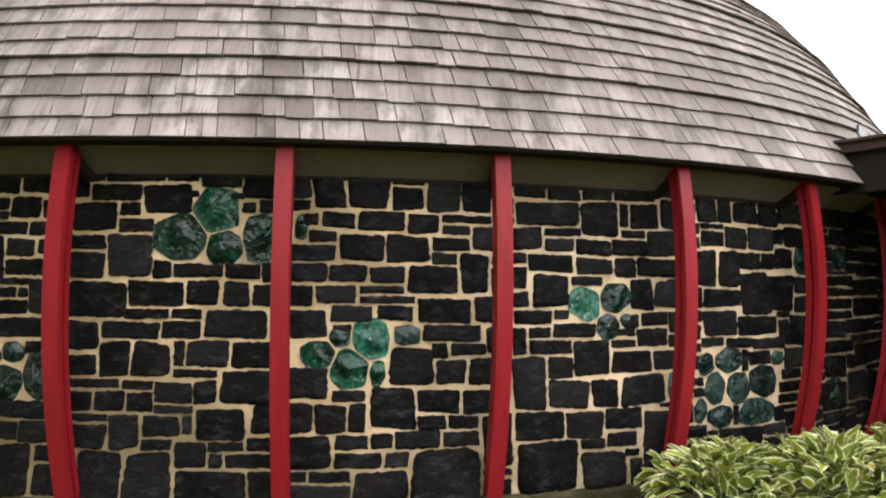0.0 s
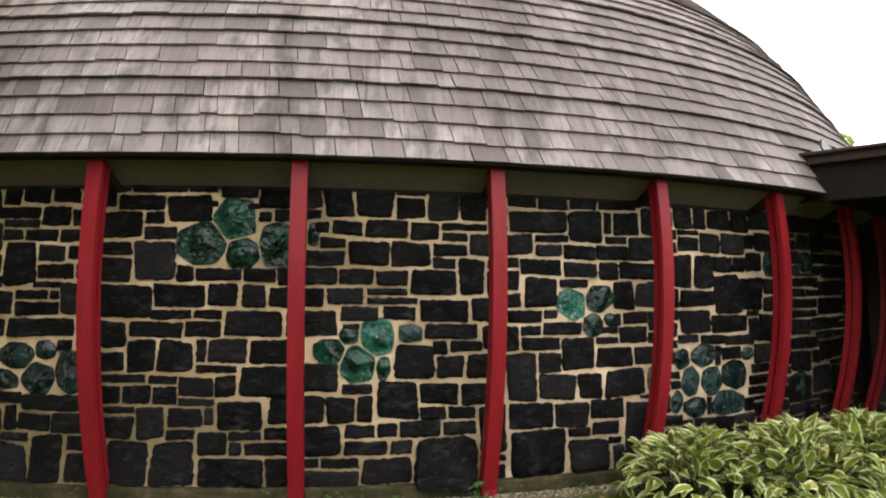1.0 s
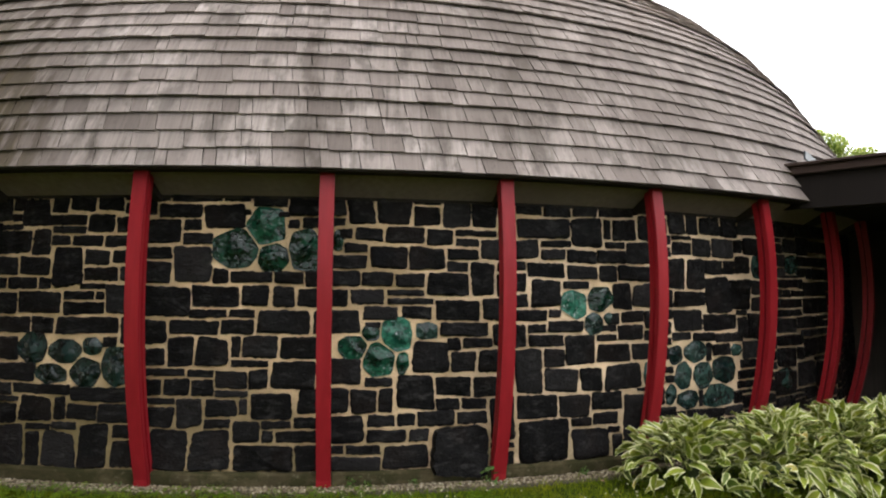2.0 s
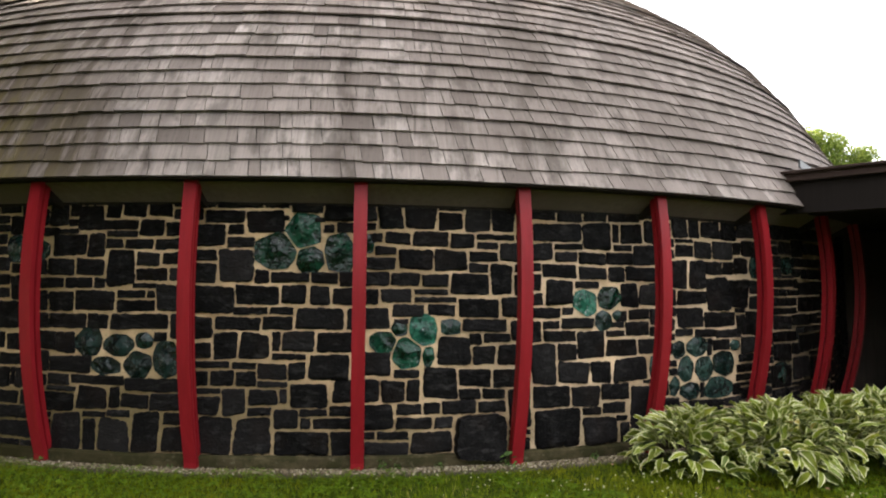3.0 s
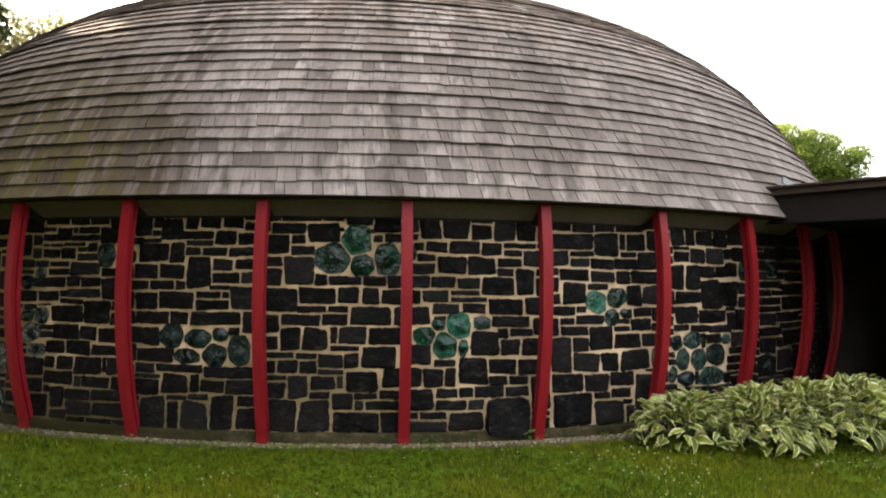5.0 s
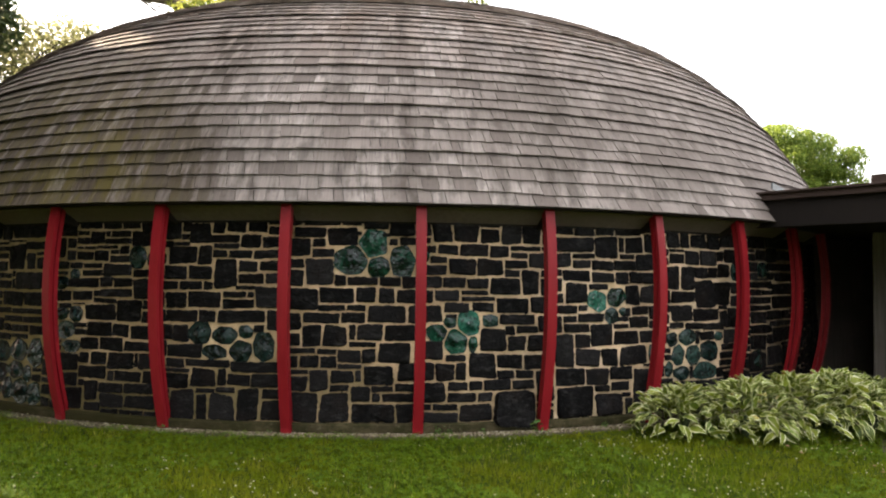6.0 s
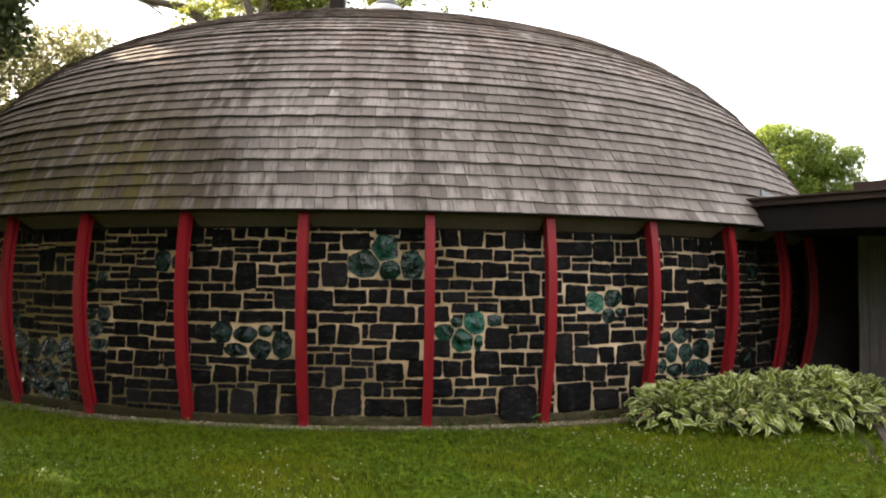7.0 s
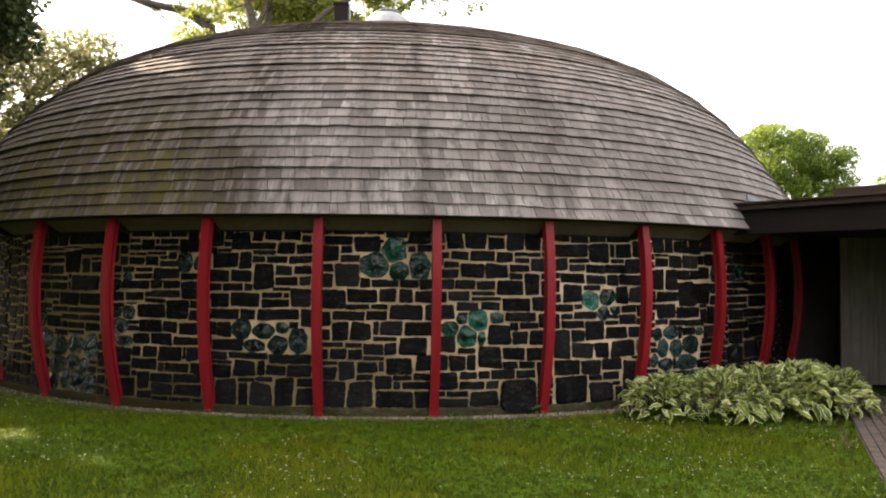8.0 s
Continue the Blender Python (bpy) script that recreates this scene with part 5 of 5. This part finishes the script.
def tree(seed, base, fork, limbs, clumps, per, leaf, bark, mat, label, spread=0.55):
    """A trunk to the fork, limbs with twigs, and clumps of leaves: (x, y, z, radius) each."""
    rnd = random.Random(seed)
    t = tagged(new("tree"), label, "tree")
    t.location = base
    B = Vector(base)
    v, f = limb(rnd, (0, 0, -0.2), Vector(fork) - B, 0.035 * (fork[2]) + 0.05, 0.02 * fork[2] + 0.03, 0, 9, 10)
    part("trunk", mesh_of("trunk", v, f, bark, smooth=True), t)
    tips = [Vector(fork)]
    for tip, r in limbs:
        way = [Vector(q) for q in (tip if isinstance(tip, list) else [tip])]
        v, f, last = [], [], Vector(fork)
        for i, q in enumerate(way):
            k0, k1 = i / len(way), (i + 1) / len(way)
            vs, fs = limb(rnd, last - B, q - B, r * (1 - 0.6 * k0), r * (1 - 0.6 * k1), 0, 5, 8)
            o = len(v)
            v += vs
            f += [tuple(m + o for m in fc) for fc in fs]
            last = q
        part("limb", mesh_of("limb", v, f, bark, smooth=True), t)
        tips.append(last)
    v, f = [], []
    for c in (Vector(c[:3]) for c in clumps):
        near = min(tips, key=lambda q: (q - c).length)
        vs, fs = limb(rnd, near - B, c - B, 0.045, 0.012)
        o = len(v)
        v += vs
        f += [tuple(i + o for i in q) for q in fs]
    part("twig_mass", mesh_of("twig_mass", v, f, bark, smooth=True), t, kind="stuff")
    st = np.random.RandomState(seed)
    allp = []
    for x, y, z, r in clumps:
        n = int(per * r * r)
        d = st.normal(0, 1, (n, 3))
        d /= np.linalg.norm(d, axis=1)[:, None]
        rr = r * st.uniform(0.25, 1.0, n) ** spread
        allp.append(np.array([x, y, z]) - np.array(base) + d * rr[:, None] * np.array([1, 1, 0.75]))
    p = np.concatenate(allp)
    for spot, gap in SUN_GAPS:
        rel = p + np.array(base) - np.array(spot)
        p = p[np.linalg.norm(np.cross(rel, np.array(_sd)), axis=1) > gap + leaf * 0.4]
    n = len(p)
    q = st.normal(0, 1, (n, 3, 3))
    ax = q[:, 0] / np.linalg.norm(q[:, 0], axis=1)[:, None]
    ay = np.cross(ax, q[:, 1])
    ay /= np.linalg.norm(ay, axis=1)[:, None]
    az_ = np.cross(ax, ay)
    s = leaf * st.uniform(0.6, 1.3, n)
    pl = np.stack([p, ax * s[:, None], ay * s[:, None], az_ * s[:, None]], 1)
    part("crown", scatter_mesh("crown", LEAF_V, LEAF_F, pl, mat), t, kind="stuff")
    return t


def clump_cloud(seed, centre, size, n, r0, r1):
    rnd = random.Random(seed)
    out = []
    while len(out) < n:
        x, y, z = (rnd.uniform(-1, 1) for _ in range(3))
        if x * x + y * y + z * z < 1:
            out.append((centre[0] + x * size[0], centre[1] + y * size[1], centre[2] + z * size[2], rnd.uniform(r0, r1)))
    return out


tree(1, (60.4, 88.4, 0), (60.4, 88.4, 12.0), [((55.2, 88.8, 18.4), 0.4), ((66.4, 87.8, 19.0), 0.4), ((60.2, 90.4, 21.4), 0.36)],
     clump_cloud(31, (57.8, 88.4, 19.6), (7.8, 6.4, 6.0), 84, 1.2, 2.4) + clump_cloud(41, (66.0, 88.2, 19.0), (4.8, 4.4, 5.0), 44, 1.1, 2.1) + clump_cloud(42, (70.6, 88.0, 17.6), (1.4, 1.2, 0.9), 5, 0.5, 0.9), 92, 0.36, BARK, LEAF, "tall broadleaf tree with bright green leaves far beyond the canopy", 0.35)
tree(8, (81.0, 92.0, 0), (81.0, 92.0, 9.0), [((78.0, 92.0, 15.0), 0.3), ((84.0, 92.0, 15.5), 0.3)],
     clump_cloud(43, (81.5, 92.0, 14.6), (5.2, 4.2, 4.0), 30, 1.4, 2.3), 70, 0.42, BARK, LEAF, "broadleaf tree far off beyond the canopy roof")
tree(2, (-6.2, 13.5, 0), (-7.4, 13.2, 10.2), [([(-8.75, 13.0, 11.7), (-8.98, 13.0, 12.79), (-9.43, 13.0, 13.08), (-10.24, 13.0, 13.46), (-10.94, 13.0, 13.58), (-12.6, 12.8, 13.95)], 0.34),
     ([(-6.97, 13.0, 12.5), (-7.06, 13.0, 13.23), (-7.3, 13.0, 13.99), (-7.8, 12.9, 15.6)], 0.28), ([(-6.9, 13.1, 12.7), (-6.62, 13.1, 13.3), (-6.3, 13.0, 14.4)], 0.2), ([(-4.4, 13.0, 12.9), (-2.4, 13.0, 14.3), (0.6, 12.8, 14.4)], 0.16), ((-6.0, 14.0, 17.0), 0.22)],
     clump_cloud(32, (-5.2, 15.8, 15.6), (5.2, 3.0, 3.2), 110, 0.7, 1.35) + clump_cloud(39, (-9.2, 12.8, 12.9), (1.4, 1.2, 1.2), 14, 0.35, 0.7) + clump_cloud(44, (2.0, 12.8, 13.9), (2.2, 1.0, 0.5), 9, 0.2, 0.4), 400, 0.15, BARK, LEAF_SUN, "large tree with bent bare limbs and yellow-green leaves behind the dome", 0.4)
tree(3, (-15.5, 8.0, 0), (-15.5, 8.0, 4.5), [((-14.0, 8.0, 8.0), 0.14), ((-17.0, 8.5, 8.5), 0.14), ((-15.2, 7.5, 9.5), 0.12)],
     clump_cloud(33, (-13.6, 8.0, 7.9), (3.4, 2.4, 3.0), 60, 0.6, 1.1), 500, 0.13, BARK, LEAF_FAR, "olive green tree with gaps of sky between its leaves", 0.4)
# Clouds 35 and 46 are unseen foliage, added to shade the left side
tree(4, (-15.2, 3.4, 0), (-14.8, 3.4, 6.0), [((-12.0, 3.0, 9.0), 0.16), ((-12.2, 3.0, 11.5), 0.14), ((-14.5, 3.5, 11.0), 0.16)],
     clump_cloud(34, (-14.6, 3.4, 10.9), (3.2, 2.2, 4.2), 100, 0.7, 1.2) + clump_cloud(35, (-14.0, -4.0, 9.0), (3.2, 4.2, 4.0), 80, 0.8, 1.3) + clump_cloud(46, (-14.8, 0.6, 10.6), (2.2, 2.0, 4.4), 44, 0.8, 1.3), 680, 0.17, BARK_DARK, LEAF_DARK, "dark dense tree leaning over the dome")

# Trees 5 to 7 are unseen, added to shade the left wall and lawn
tree(5, (-9.0, -13.2, 0), (-8.9, -13.1, 3.5), [((-7.2, -12.4, 7.5), 0.18), ((-10.0, -14.2, 9.0), 0.18), ((-8.6, -10.2, 9.0), 0.16)],
     clump_cloud(36, (-8.3, -13.0, 7.0), (3.7, 3.8, 5.2), 150, 0.9, 1.4) + clump_cloud(38, (-9.0, -9.4, 7.0), (2.0, 1.8, 4.2), 50, 0.9, 1.3), 480, 0.2, BARK_DARK, LEAF_DARK, "dark broadleaf tree added out of view to shade the lawn")
tree(6, (-9.0, -22.5, 0), (-9.0, -22.5, 4.0), [((-7.5, -22.0, 8.5), 0.18), ((-10.5, -24.0, 9.0), 0.18), ((-8.5, -20.5, 10.0), 0.16)],
     clump_cloud(37, (-9.0, -22.5, 8.0), (5.0, 4.4, 5.4), 100, 0.9, 1.4), 330, 0.2, BARK_DARK, LEAF_DARK, "dark broadleaf tree added out of view to dim the left")

tree(7, (-13.0, -7.2, 0), (-13.0, -7.2, 3.2), [((-12.0, -5.4, 8.0), 0.18), ((-13.6, -9.0, 8.5), 0.18), ((-13.0, -6.6, 10.0), 0.16)],
     clump_cloud(45, (-13.0, -6.6, 6.0), (2.8, 4.2, 5.4), 130, 0.9, 1.4), 420, 0.2, BARK_DARK, LEAF_DARK, "dark broadleaf tree added out of view beside the dome")

# across the lawn, behind the walk: unseen trees added to cut low sky light
for i, (x, y, hgt) in enumerate(((-27, -40, 7.5), (-17, -44, 9), (-7, -46, 8), (3, -47, 9.5), (13, -46, 8), (23, -43, 9), (31, -37, 7.5))):
    tree(50 + i, (x, y, 0), (x, y, 3.0), [((x - 2.5, y, hgt * 0.7), 0.2), ((x + 2.5, y + 0.5, hgt * 0.7), 0.2), ((x, y - 0.5, hgt * 0.85), 0.2)],
         clump_cloud(60 + i, (x, y, hgt * 0.54), (5.2, 3.2, hgt * 0.42), 46, 1.3, 2.1), 60, 0.5, BARK_DARK, LEAF_DARK, "dark broadleaf tree added out of view across the lawn")

# ---- single pieces last ----
for me, look_of in lumps:
    part("glass_lump", me, wall, look_of)
for me in singles:
    part("stone", me, wall)
prnd = random.Random(9)
far_bricks = bmesh.new()
for i in range(75):
    for j in range(8):
        m = pose(-1.9 + i * 0.212 + (0.106 if j % 2 else 0), 0.06 + j * 0.106, 0.0, prnd.uniform(-0.6, 0.6), prnd.uniform(-0.6, 0.6), prnd.uniform(-0.8, 0.8))
        if i < 34:
            part("brick", brick_mesh, path).matrix_local = m
        else:
            bmesh.ops.create_cube(far_bricks, size=1.0, matrix=m @ Matrix.Diagonal((0.205, 0.098, 0.05, 1)))
part("brick_paving", bm_mesh("brick_paving", far_bricks, PATH), path, "brown paving bricks", kind="stuff")
for c8 in single_shingles:
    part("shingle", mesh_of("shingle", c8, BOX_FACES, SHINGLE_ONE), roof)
